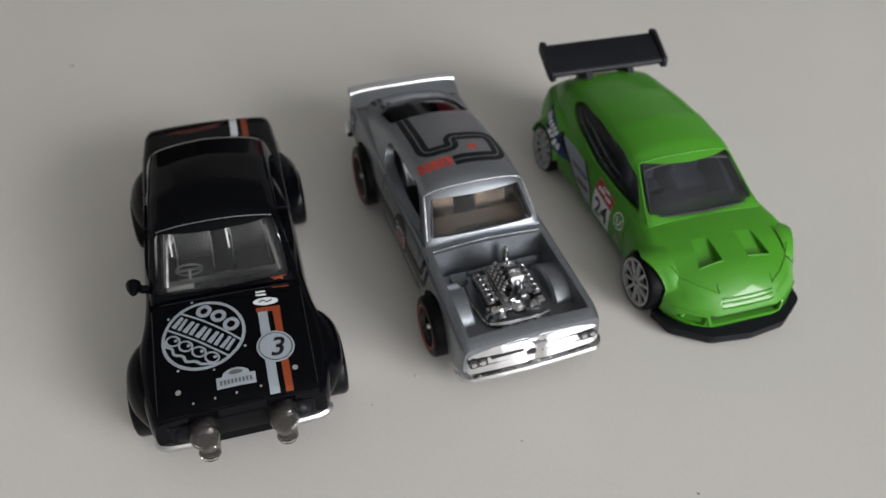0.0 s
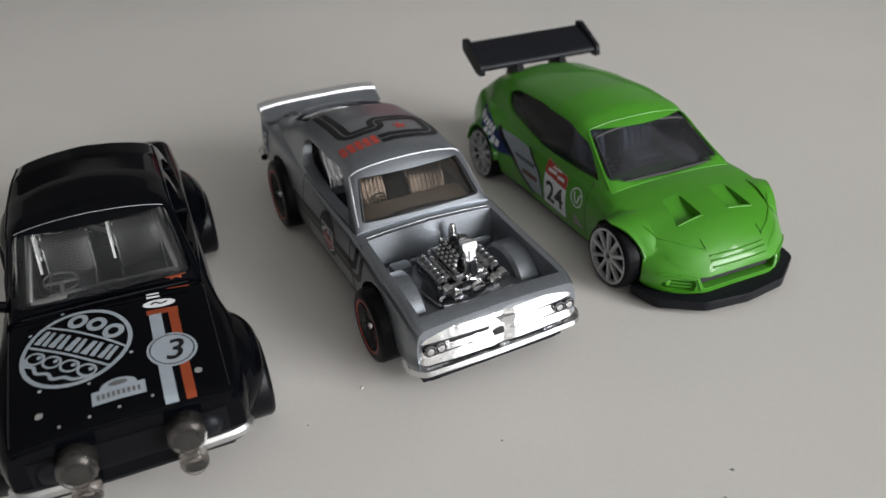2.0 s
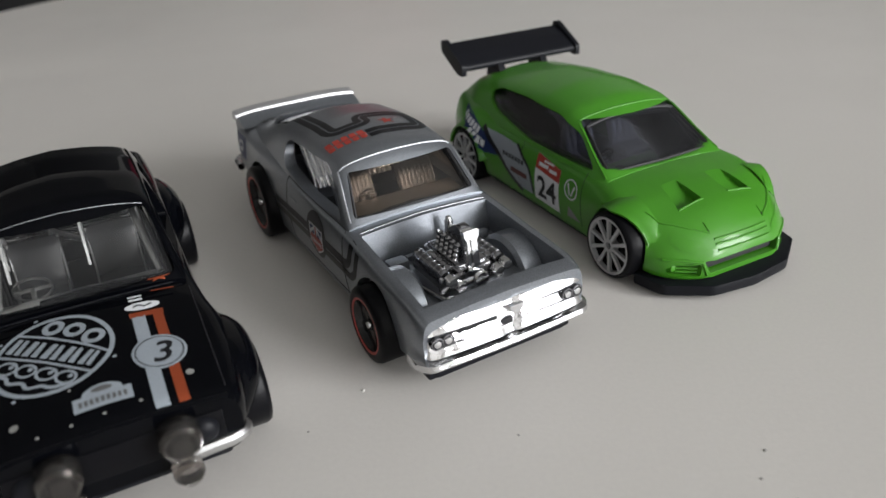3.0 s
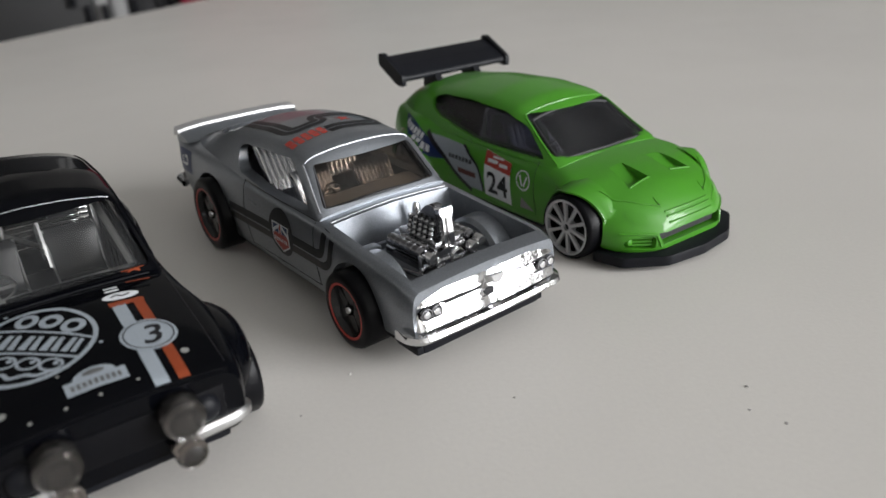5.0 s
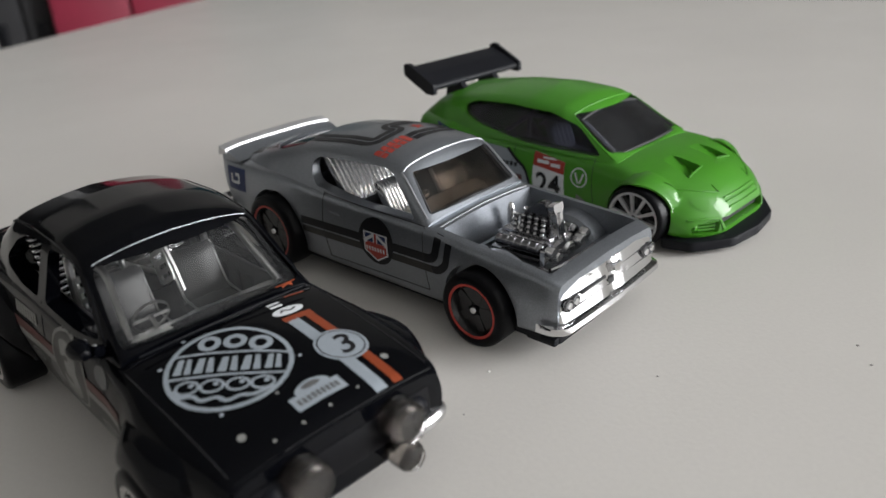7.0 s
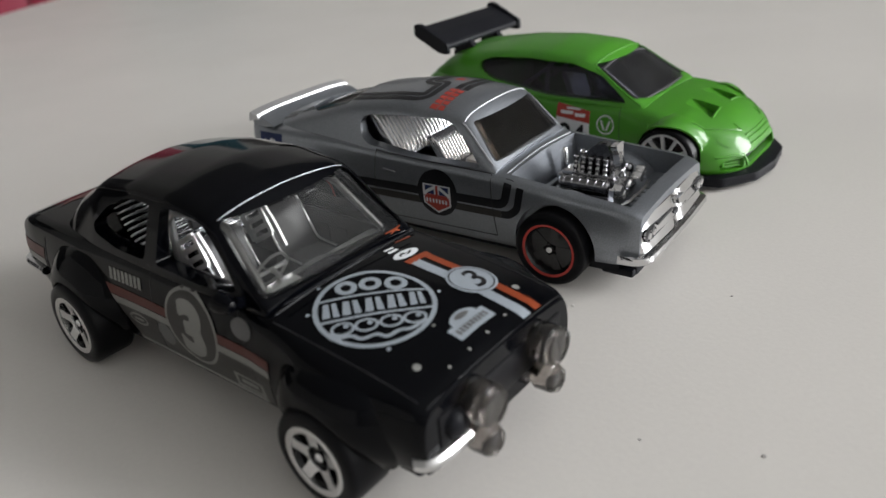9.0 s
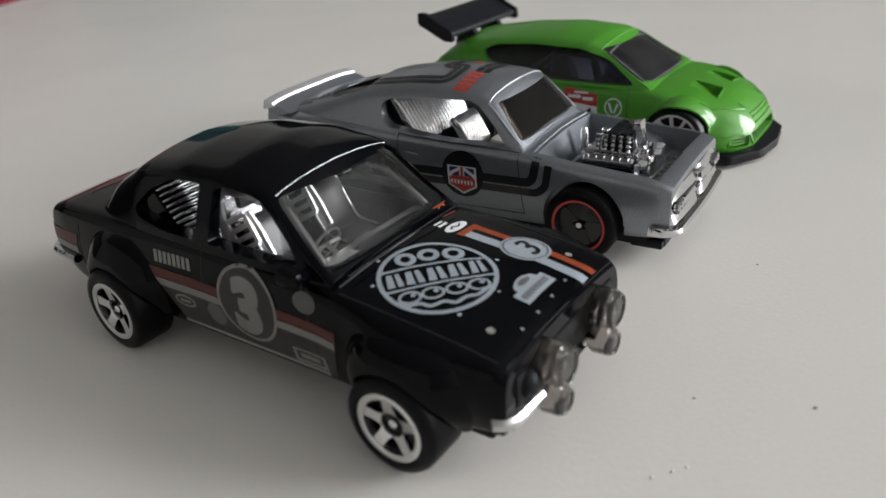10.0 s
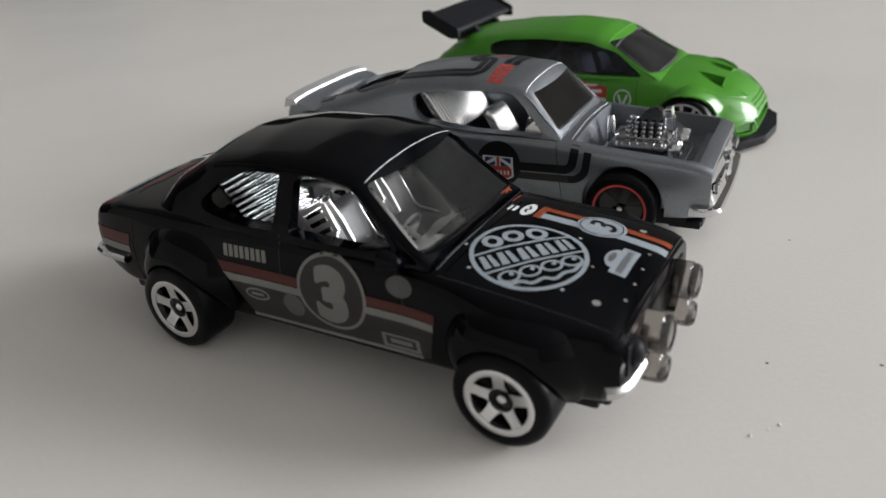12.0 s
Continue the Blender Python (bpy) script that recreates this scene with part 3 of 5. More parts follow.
# ---- black rally saloon ----
def black_saloon():
    base, rf, rr, half = 44.1, 5.3, 5.5, 16.0
    car = car_root("toy_saloon_car", (-0.05041, 0.06726), (0.4319, -0.9019), half, "glossy black die-cast toy rally saloon with white and orange prints")
    body = body_loft([
        (-61.5, 8, 10.5, 10.5, 11.5, 13.6, 11, 14.2), (-60.6, 6.6, 11.5, 10.5, 12.6, 15.2, 11.8, 15.8), (-57, 5, 12, 10.5, 13.1, 16.2, 12.2, 16.9),
        (-50, 4.4, 12, 10, 13.8, 16.4, 12.4, 17.2), (-44, 4, 12, 9.6, 14.2, 16.4, 12.5, 17.2), (-38, 4, 12, 10, 13.5, 16.3, 12.4, 17.1), (-30, 4, 12, 10, 13.1, 16.2, 12.3, 17), (-12, 4, 12, 10, 13, 15.3, 12, 16.2), (-7, 4, 12, 9.8, 13.6, 14.8, 12.4, 15.9), (-3, 4, 12, 10.2, 14.7, 14.2, 13.1, 15.5), (2.5, 4.2, 12, 10.0, 14.8, 13.5, 13.2, 14.9),
        (5.5, 4.5, 12, 9.6, 14.0, 13.2, 12.8, 14.4), (9.6, 5.2, 11.9, 9, 12.8, 12.6, 12.1, 13.5), (10.3, 5.4, 11.7, 9, 12.4, 12.3, 11.7, 13.1), (10.5, 5.6, 11.5, 9, 12.2, 12.0, 11.5, 12.8)], shoulder=1.3)
    ck = [(-50, 15.8, 11.2, 16.4, 9.4, 17.0), (-46.5, 15.8, 11.8, 19.8, 9.8, 20.9), (-40, 15.8, 12.2, 23.0, 9.9, 24.6), (-33, 15.8, 12.3, 23.9, 10, 25.7), (-25, 15.7, 12.3, 24.0, 10.1, 25.9),
          (-18.8, 15.6, 12.2, 23.2, 10.1, 24.8), (-17.3, 15.6, 12.1, 22.4, 10.1, 23.7), (-9.6, 15.2, 11.4, 15.9, 10.8, 16.4)]
    body = boolean(body, joined(arches(base, rf + 0.25, rr + 0.25, rf, rr, 9.5), box(-40, -12.5, -9.5, 9.5, 6, 30)))
    cabin = boolean(cabin_loft(ck), moved(cabin_loft([(k[0] * 0.985 - 0.4, *k[1:]) for k in ck], 0.9, drop=6), Matrix.Translation((0, 0, 0))))
    ws = prism(soft_poly([(-10.5, 16.4), (10.5, 16.4), (9.1, 22.8), (-9.1, 22.8)], 0.9), 0, -24, 5)
    rear = prism(soft_poly([(-8.6, 18), (8.6, 18), (7.8, 22.2), (-7.8, 22.2)], 0.9), 0, -60, -38)
    wf = prism(soft_poly([(-27.0, 16.8), (-18.6, 16.5), (-13.6, 16.8), (-15.2, 18.9), (-18.0, 21.8), (-19.6, 22.7), (-23, 23.1), (-26.0, 23.1)], 0.7), 1, -30, 30)
    wr = prism(soft_poly([(-29.2, 16.8), (-28.2, 23.1), (-33.2, 22.8), (-37.0, 21.3), (-40.6, 18.6), (-40.0, 17.6), (-35, 16.8)], 0.8), 1, -30, 30)
    glass_shell = cabin_loft(ck, 0.45)
    glass_core = cabin_loft(ck, 0.85, drop=2)
    shell = boolean(glass_shell, glass_core)
    shells = [shell, shell.copy()]
    for name, cutter, sh in (("windscreen", ws, shells[0]), ("rear_window", rear, shells[1])):
        part(name, boolean(sh, cutter.copy(), "INTERSECT"), M_CLEAR, car, "clear plastic " + name.replace("_", " ")).visible_shadow = False
    cabin = boolean(boolean(cabin, ws), wf)
    cabin = boolean(boolean(cabin, wr), rear)
    flares = []
    for s in (1, -1):
        flares += [bulge(0, rf, rf + 0.2, 10.5, 15.75, s, 13.5), bulge(-base, rr, rr + 0.2, 10.5, 15.6, s, 15.6)]
    tree_b = tree_of(joined(body.copy(), cabin.copy(), *[f.copy() for f in flares]))
    # headlamp panel and grille recess in front, drip rails, shut lines
    rails = [ridge(tree_b, path_of([(-12.5, s * 11.2), (-17.2, s * 9.9), (-30, s * 9.7), (-41, s * 9.4)]), lambda x, y: ((x, y, 60), (0, 0, -1)), 0.16) for s in (1, -1)]
    rails.append(ridge(tree_b, path_of([(-9.2, -10.6), (-8.8, 0), (-9.2, 10.6)], 12), lambda x, y: ((x, y, 60), (0, 0, -1)), 0.22))
    part("body", boolean(body, cabin, "UNION"), M_BLACK, car)
    for f in flares:
        part("wheel_arch", f, M_BLACK, car, "swollen black wheel arch", smooth=50)
    rails.append(ridge(tree_b, path_of([(10.0, -11.0), (10.2, 0), (10.0, 11.0)], 12), lambda x, y: ((x, y, 60), (0, 0, -1)), 0.17))
    # bright bead standing in for the reflection along the glass's upper edge
    rails.append(ridge(tree_b, path_of([(-17.9, -8.9), (-17.7, 0), (-17.9, 8.9)], 14), lambda x, y: ((x, y, 60), (0, 0, -1)), 0.06))
    for name, bm in zip(("drip_rail", "drip_rail", "cowl_edge", "bonnet_lip", "screen_edge_glint"), rails):
        part(name, bm, M_WORN_GLINT if name == "screen_edge_glint" else M_BLACK, car)
    # added rail: only a line of grazing reflection shows below the windscreen
    part("reflection_rail", tube(rounded([(-8.6, -9.6, 16.15), (-8.2, -4, 16.55), (-8.2, 4, 16.55), (-8.6, 9.6, 16.15)], [0, 3, 3, 0]), 0.08, 6), M_PLASTIC, car, "thin black rail added for a reflected line below the windscreen")
    lines = [path_of([(-28.2, 16.6), (-28.6, 9), (-29, 5.2)]), path_of([(-13.6, 16), (-12.2, 12), (-11, 6)]), path_of([(-52.5, 14.5), (-53.4, 6)])]
    for pts in lines:
        part("shut_line", ridge(tree_b, pts, lambda x, z: ((x, -60, z), (0, 1, 0)), 0.07), M_GROOVE, car)
    part("shut_line", ridge(tree_b, path_of([(-8.6, -11.3), (9.3, -11.1)]), lambda x, y: ((x, y, 60), (0, 0, -1)), 0.07), M_GROOVE, car)
    part("shut_line", ridge(tree_b, path_of([(-8.6, 11.3), (9.3, 11.1)]), lambda x, y: ((x, y, 60), (0, 0, -1)), 0.07), M_GROOVE, car)
    part("chassis", joined(box(-58, 8, -10.5, 10.5, 3.0, 5.5, 0.5), tube([(0, -13, rf), (0, 13, rf)], 0.6), tube([(-base, -13, rr), (-base, 13, rr)], 0.6)), M_PLASTIC, car)
    # front: recessed grille with round lamps, chrome bumper ends
    part("grille", box(9.6, 10.7, -10.2, 10.2, 7.4, 11.0, 0.3), M_TYRE, car)
    for s in (1, -1):
        part("headlamp", turned([(0, 1.0), (1.0, 0.8), (1.5, 0.3), (1.6, -0.4), (0, -0.4)], (10.7, s * 8.0, 9.2), 1, 24, axis="x"), M_PLASTIC, car)
    for s in (1, -1):
        bum = loft([[(x + dx, y + s * dx * k, 6.9 + dz) for dx, dz in ((-0.5, -0.7), (0.25, -0.68), (0.55, -0.3), (0.55, 0.3), (0.25, 0.68), (-0.5, 0.7))] for x, y, k in [(*p, min(1.0, max(0.0, (abs(p[1]) - 9.5) / 2.5))) for p in rounded([(9.0, s * 12.3), (10.1, s * 11.9), (10.8, s * 10.7), (11.0, s * 6.6)], [0, 0.6, 1.0, 0])]])
        part("bumper", bum, M_DULLCHROME, car, "chromed front bumper end")
    part("valance", box(6.0, 9.2, -10.5, 10.5, 3.8, 6.4, 0.5), M_PLASTIC, car)
    part("rear_bumper", joined(tube(rounded([(-55, -13, 9), (-61, -12.6, 9), (-62.4, -11, 9), (-62.4, 11, 9), (-61, 12.6, 9), (-55, 13, 9)], [0, 1.5, 1.5, 1.5, 1.5, 0]), 0.6, 8)), M_CHROME, car, "thin chromed rear bumper")
    # four extra lamps in two clear tinted stacks
    for y in (-5.4, 5.6):
        up = turned([(0, 2.0), (1.5, 1.9), (2.05, 1.3), (2.1, -0.6), (1.6, -1.4), (0, -1.6)], (11.3, y, 10.1), 1, 28, axis="x")
        lo = turned([(0, 1.5), (1.0, 1.4), (1.55, 0.9), (1.6, -0.6), (1.2, -1.2), (0, -1.4)], (11.6, y, 6.1), 1, 28, axis="x")
        lamp = part("lamp_pod", joined(up, lo, box(10.4, 11.4, y - 0.9, y + 0.9, 6.3, 9.9, 0.25)), M_LAMP, car, "tinted clear plastic spot lamps, one above another")
        part("lens_ring", turned([(1.55, 2.0), (1.75, 2.1), (2.0, 1.6)], (11.3, y, 10.1), 1, 28, axis="x"), M_LAMP, lamp)
        part("lens_ring", turned([(1.05, 1.5), (1.25, 1.6), (1.5, 1.15)], (11.6, y, 6.1), 1, 28, axis="x"), M_LAMP, lamp)
    # mirror
    part("door_mirror", joined(tube([(-12.8, -11.2, 15.9), (-12.6, -12.6, 16.6)], 0.7, 8), turned([(0, 1.7), (0.5, 1.5), (0.95, 0.6), (1.15, -0.3), (1.1, -0.7), (0, -0.6)], (-12.9, -13.5, 17.0), 1, 20, axis="x")), M_BLACK, car)
    # chromed interior
    inside = new("interior")
    inside.parent = car
    part("floor_pan", box(-40, -12.4, -9.4, 9.4, 5.8, 7.2, 0.2), M_SEAT, inside)
    for s in (1, -1):
        part("door_card", joined(box(-39.8, -12.6, s * 9.2 - 0.2, s * 9.2 + 0.2, 7, 15.9, 0.1), *[box(-27 + 3.2 * k, -25.2 + 3.2 * k, s * 8.95 - 0.12, s * 8.95 + 0.12, 10.5, 14.2, 0.1) for k in range(4)]), M_SEAT, inside, "dull grey door card")
    for y in (-4.6, 4.6):
        seat = part("front_seat", joined(bucket_seat(-23.5, y, 11.8, 1, 26), box(-28.2, -27.2, y - 1.8, y + 1.8, 18.6, 20.6, 0.3)), M_SEAT, inside, "dull grey bucket seat")
        ends = [((-28.5 + 1.6 * f, 17.2 - 3.2 * f), (-24.9 + 1.6 * f, 19.2 - 3.2 * f)) for f in (0.0, 0.34, 0.67, 1.0)]
        bars = [(ends[0][0], ends[3][0], 1.0), (ends[0][1], ends[3][1], 0.7), *[(p, q, 0.6) for p, q in ends], ((-24.1, 19.6), (-22.5, 17.4), 0.75), ((-22.5, 17.4), (-21.2, 14.8), 0.75)]
        for p0, p1, w in bars:
            part("seat_bar", prism(stroke([p0, p1], w)[0], 1, y - 3.5, y - 3.2), M_BARE, seat, "bright chromed seat bar")
        # chrome tubes added to draw the thin glints along the seat's edges
        for d in (-2.9, 2.9):
            part("seat_edge_glint", tube(rounded([(-19.4, y + d, 12.6), (-22.6, y + d, 12.9), (-25.6, y + d, 18.0)], [0, 0.8, 0]), 0.14, 8), M_DULLCHROME, seat)
    part("rear_seat", cross_bench(-34.5, 12.5, 18.5, 10, 13, 32), M_CHROME, inside, "chromed ribbed rear seat")
    part("roll_cage", joined(*[tube(rounded([(-28.5, s * 8.6, 8), (-28.5, s * 8.2, 21.5), (-18.5, s * 7.6, 21.6), (-12.5, s * 8.8, 16)], [0, 2, 1.5, 0]), 0.4, 8) for s in (1, -1)], tube(rounded([(-28.5, -8.6, 8), (-28.5, -8.0, 22.4), (-28.5, 8.0, 22.4), (-28.5, 8.6, 8)], [0, 2, 2, 0]), 0.4, 8), tube([(-28.5, -8, 21.5), (-28.5, 7, 11)], 0.35, 8), tube([(-28.5, -2.5, 22), (-27.5, -2.5, 12)], 0.35, 8)), M_DULLCHROME, inside, "chromed roll cage")
    part("dashboard", joined(box(-14.5, -11.2, -9.2, 9.2, 12.5, 15.6, 0.7), box(-15.2, -14.2, -1.4, 1.4, 9, 15.2, 0.3)), M_DULLCHROME, inside)
    part("steering_wheel", steering(-15.6, -5.2, 16.2, 2.2), M_DULLCHROME, inside)
    part("dash_panel", box(-12.6, -11.2, -8.8, -4.6, 15.5, 16.1, 0.2), M_PALEPART, inside, "pale dashboard panel")
    # prints on the bonnet: ring of rounded marks, stripes, numbered disc, plate of bars
    at = top_at(-1.9, -3.9)
    shapes = ring(0, 0, 6.15, 0.5)
    part_rows = []
    for u, v, w, h in ((-2.5, 3.55, 1.15, 1.2), (0.0, 3.75, 1.2, 1.15), (2.6, 3.3, 1.2, 1.25)):
        part_rows += ring(u, v, w, 0.62, h, 24)
    for u, w in ((-4.4, 0.85), (-2.35, 0.95), (-0.1, 0.95), (2.1, 0.95), (4.2, 0.8)):
        part_rows += [[(u - w, -0.85), (u - w * 0.1, -0.85), (u - w * 0.1, 1.3), (u - w * 0.75, 1.3)], [(u + w * 0.25, -0.85), (u + w, -0.85), (u + w * 0.75, 1.3), (u + w * 0.25, 1.3)]]
    for u in (-3.5, -1.2, 1.2, 3.5):
        part_rows += ring(u, -2.75, 1.2, 0.3, 0.95, 24)
        part_rows.append(disc(u + 0.35, -2.5, 0.28, 0.28, 12))
    wave = [(-4.9, -3.1), (-4.0, -4.0), (-2.7, -3.8), (-2.0, -4.7), (-0.4, -4.2), (0.4, -5.0), (1.8, -4.2), (2.8, -4.4), (4.6, -3.2)]
    part_rows += stroke([(-5.7, 1.75), (-2, 2.05), (2, 1.95), (5.5, 1.6)], 0.32, 1) + stroke([(-5.9, -1.45), (0, -1.3), (5.9, -1.55)], 0.32, 1) + stroke(wave, 0.42, 0.6)
    part_rows += [disc(u, v, 0.22, n=10) for u, v in ((-6.6, 0.2), (6.6, 1.0), (0.3, -6.6), (-5.2, 4.2))]
    decal("round_emblem", shapes + part_rows, I_PALE, car, tree_b, at, turn=-40, label="white ring print with rows of rounded marks")
    at = top_at(0, 0)
    decal("bonnet_stripe", [rect(4.3, -10.2, 5.7, 4.3)], I_PALE, car, tree_b, at, label="white bonnet stripe")
    decal("bonnet_stripe", [rect(6.5, -10.2, 7.6, 4.3), rect(4.1, 4.1, 7.7, 5.0)], I_ORANGE, car, tree_b, at, label="orange bonnet stripe")
    decal("number_disc", [disc(6.1, -2.5, 2.75)], I_PALE, car, tree_b, at, lift=0.08, label="white disc with a black 3")
    decal("number", lettering("3", 6.15, -2.5, 3.2, 0.25, 0.06), I_BLACK, car, tree_b, at, lift=0.11, fine=0.6, label="black number 3")
    decal("number_ring", ring(6.1, -2.5, 2.45, 0.12), I_BLACK, car, tree_b, at, lift=0.11)
    decal("oval_badge", [disc(5.7, 6.1, 1.9, 0.75), rect(4.4, 7.3, 5.9, 7.7), rect(4.4, 8.0, 5.9, 8.3)], I_WHITE, car, tree_b, at, label="small white oval and bars")
    decal("oval_mark", stroke([(4.7, 6.0), (5.3, 6.4), (5.9, 5.9), (6.7, 6.3)], 0.25, 0.2), I_BLACK, car, tree_b, at, lift=0.08)
    decal("corner_print", [rect(7.0, 8.7, 9.6, 9.3), rect(7.0, 9.6, 9.6, 10.3)], I_ORANGE, car, tree_b, at, label="small orange print")
    decal("rally_plate", [rect(-2.8, -7.9, 2.7, -6.1), disc(0, -6.0, 1.9, 1.0)], I_PALE, car, tree_b, at, label="white plate print with dark bars")
    decal("plate_print", [rect(-2.3 + 0.52 * k, -7.4, -2.0 + 0.52 * k, -6.7) for k in range(9)] + [disc(0, -5.7, 1.0, 0.35, 18)], I_DIM, car, tree_b, at, lift=0.09, label="dark bars on the plate")
    decal("bonnet_pin", [disc(u, v, 0.42, n=16) for u, v in ((8.3, -6.5), (-8.1, -6.8))], I_GREY, car, tree_b, at, label="round pale bonnet pin print")
    decal("bonnet_rivet_print", [disc(u, v, 0.18, n=12) for u, v in ((-6.2, -9.0), (-3.2, -9.0), (-0.2, -8.9), (3.2, -8.6), (-2.9, -4.6))], I_GREY, car, tree_b, at, fine=0.5)
    decal("boot_stripe", [rect(4.3, 49.5, 5.7, 61)], I_WHITE, car, tree_b, at, label="white stripe on the boot lid")
    decal("boot_stripe", [rect(6.5, 49.5, 7.7, 61)], I_ORANGE, car, tree_b, at, label="orange stripe on the boot lid")
    decal("boot_flame", [[(-8.6, 55.2), (-6.5, 56.4), (-2, 56.4), (3.6, 57.6), (1.5, 56.2), (2.8, 55.8), (0, 55.2), (-4, 54.8), (-6.8, 55.4)]], I_DARKRED, car, tree_b, at, label="dull red flame print")
    # prints on the right flank
    at = side_at(0, 0)
    # lower flank's brownish tone: the table's reflection put into a dark grey panel
    decal("flank_reflection_panel", [[(-36.5, 10.2), (-8.5, 9.6), (-9.5, 5.4), (-34, 5.4)]], I_DARKGREY, car, tree_b, at, lift=0.04)
    decal("side_stripe", [[(-37.2, 10.9), (-8.5, 10.3), (-8.5, 9.4), (-36.4, 9.9)], [(-61.3, 11.2), (-53.6, 11.2), (-53.6, 10.2), (-61.3, 10.2)]], I_GREY, car, tree_b, at, lift=0.07, label="pale flank stripe")
    decal("side_stripe", [[(-37.8, 12.3), (-8.3, 11.5), (-8.3, 10.4), (-37.2, 11.0)], [(-61.3, 12.9), (-53.2, 12.9), (-53.6, 11.3), (-61.3, 11.3)]], I_DARKRED, car, tree_b, at, lift=0.07, label="dull red flank stripe")
    decal("door_disc", [disc(-21.4, 11.0, 4.6)], I_DARKGREY, car, tree_b, at, lift=0.09, label="dark door disc with a grey 3")
    decal("door_ring", ring(-21.4, 11.0, 4.65, 0.4), I_GREY, car, tree_b, at, lift=0.12)
    decal("door_number", [q for du, dv in ((-0.22, 0), (0.22, 0), (0, 0.14), (0, -0.14)) for q in lettering("3", -21.4 + du, 10.9 + dv, 6.3, 0.0, 0.4)], I_GREY, car, tree_b, at, lift=0.12, fine=0.7, label="grey number 3")
    decal("sill_line", [rect(-34.2, 5.1, -10.5, 5.6)], I_GREY, car, tree_b, at, lift=0.08)
    decal("sponsor_print", [rect(-36.6 + 0.82 * k, 13.0, -36.0 + 0.82 * k, 14.5) for k in range(8)], I_GREY, car, tree_b, at, lift=0.08, label="row of small pale bars")
    decal("sponsor_mark", ring(-32.5, 8.6, 1.8, 0.3, 0.85) + [rect(-33.4, 8.4, -31.6, 8.8)], I_GREY, car, tree_b, at, lift=0.08)
    decal("sponsor_mark", [disc(-27.2, 8.2, 1.5), ], I_DIM, car, tree_b, at, lift=0.08)
    decal("sponsor_mark", [disc(-12.6, 13.5, 1.6, 1.15)], I_DIM, car, tree_b, at, lift=0.08)
    decal("sponsor_mark", [rect(-15.4, 5.7, -10.6, 6.1), rect(-15.4, 7.3, -10.6, 7.6), rect(-15.4, 6.1, -14.9, 7.3), rect(-11.1, 6.1, -10.6, 7.3), rect(-14.4, 6.4, -11.6, 7.0)], I_GREY, car, tree_b, at, lift=0.08)
    for x, r in ((0, rf), (-base, rr)):
        for s in (1, -1):
            wheel(car, x, s * half, r, 5.2, "five")
    return car


black_saloon()


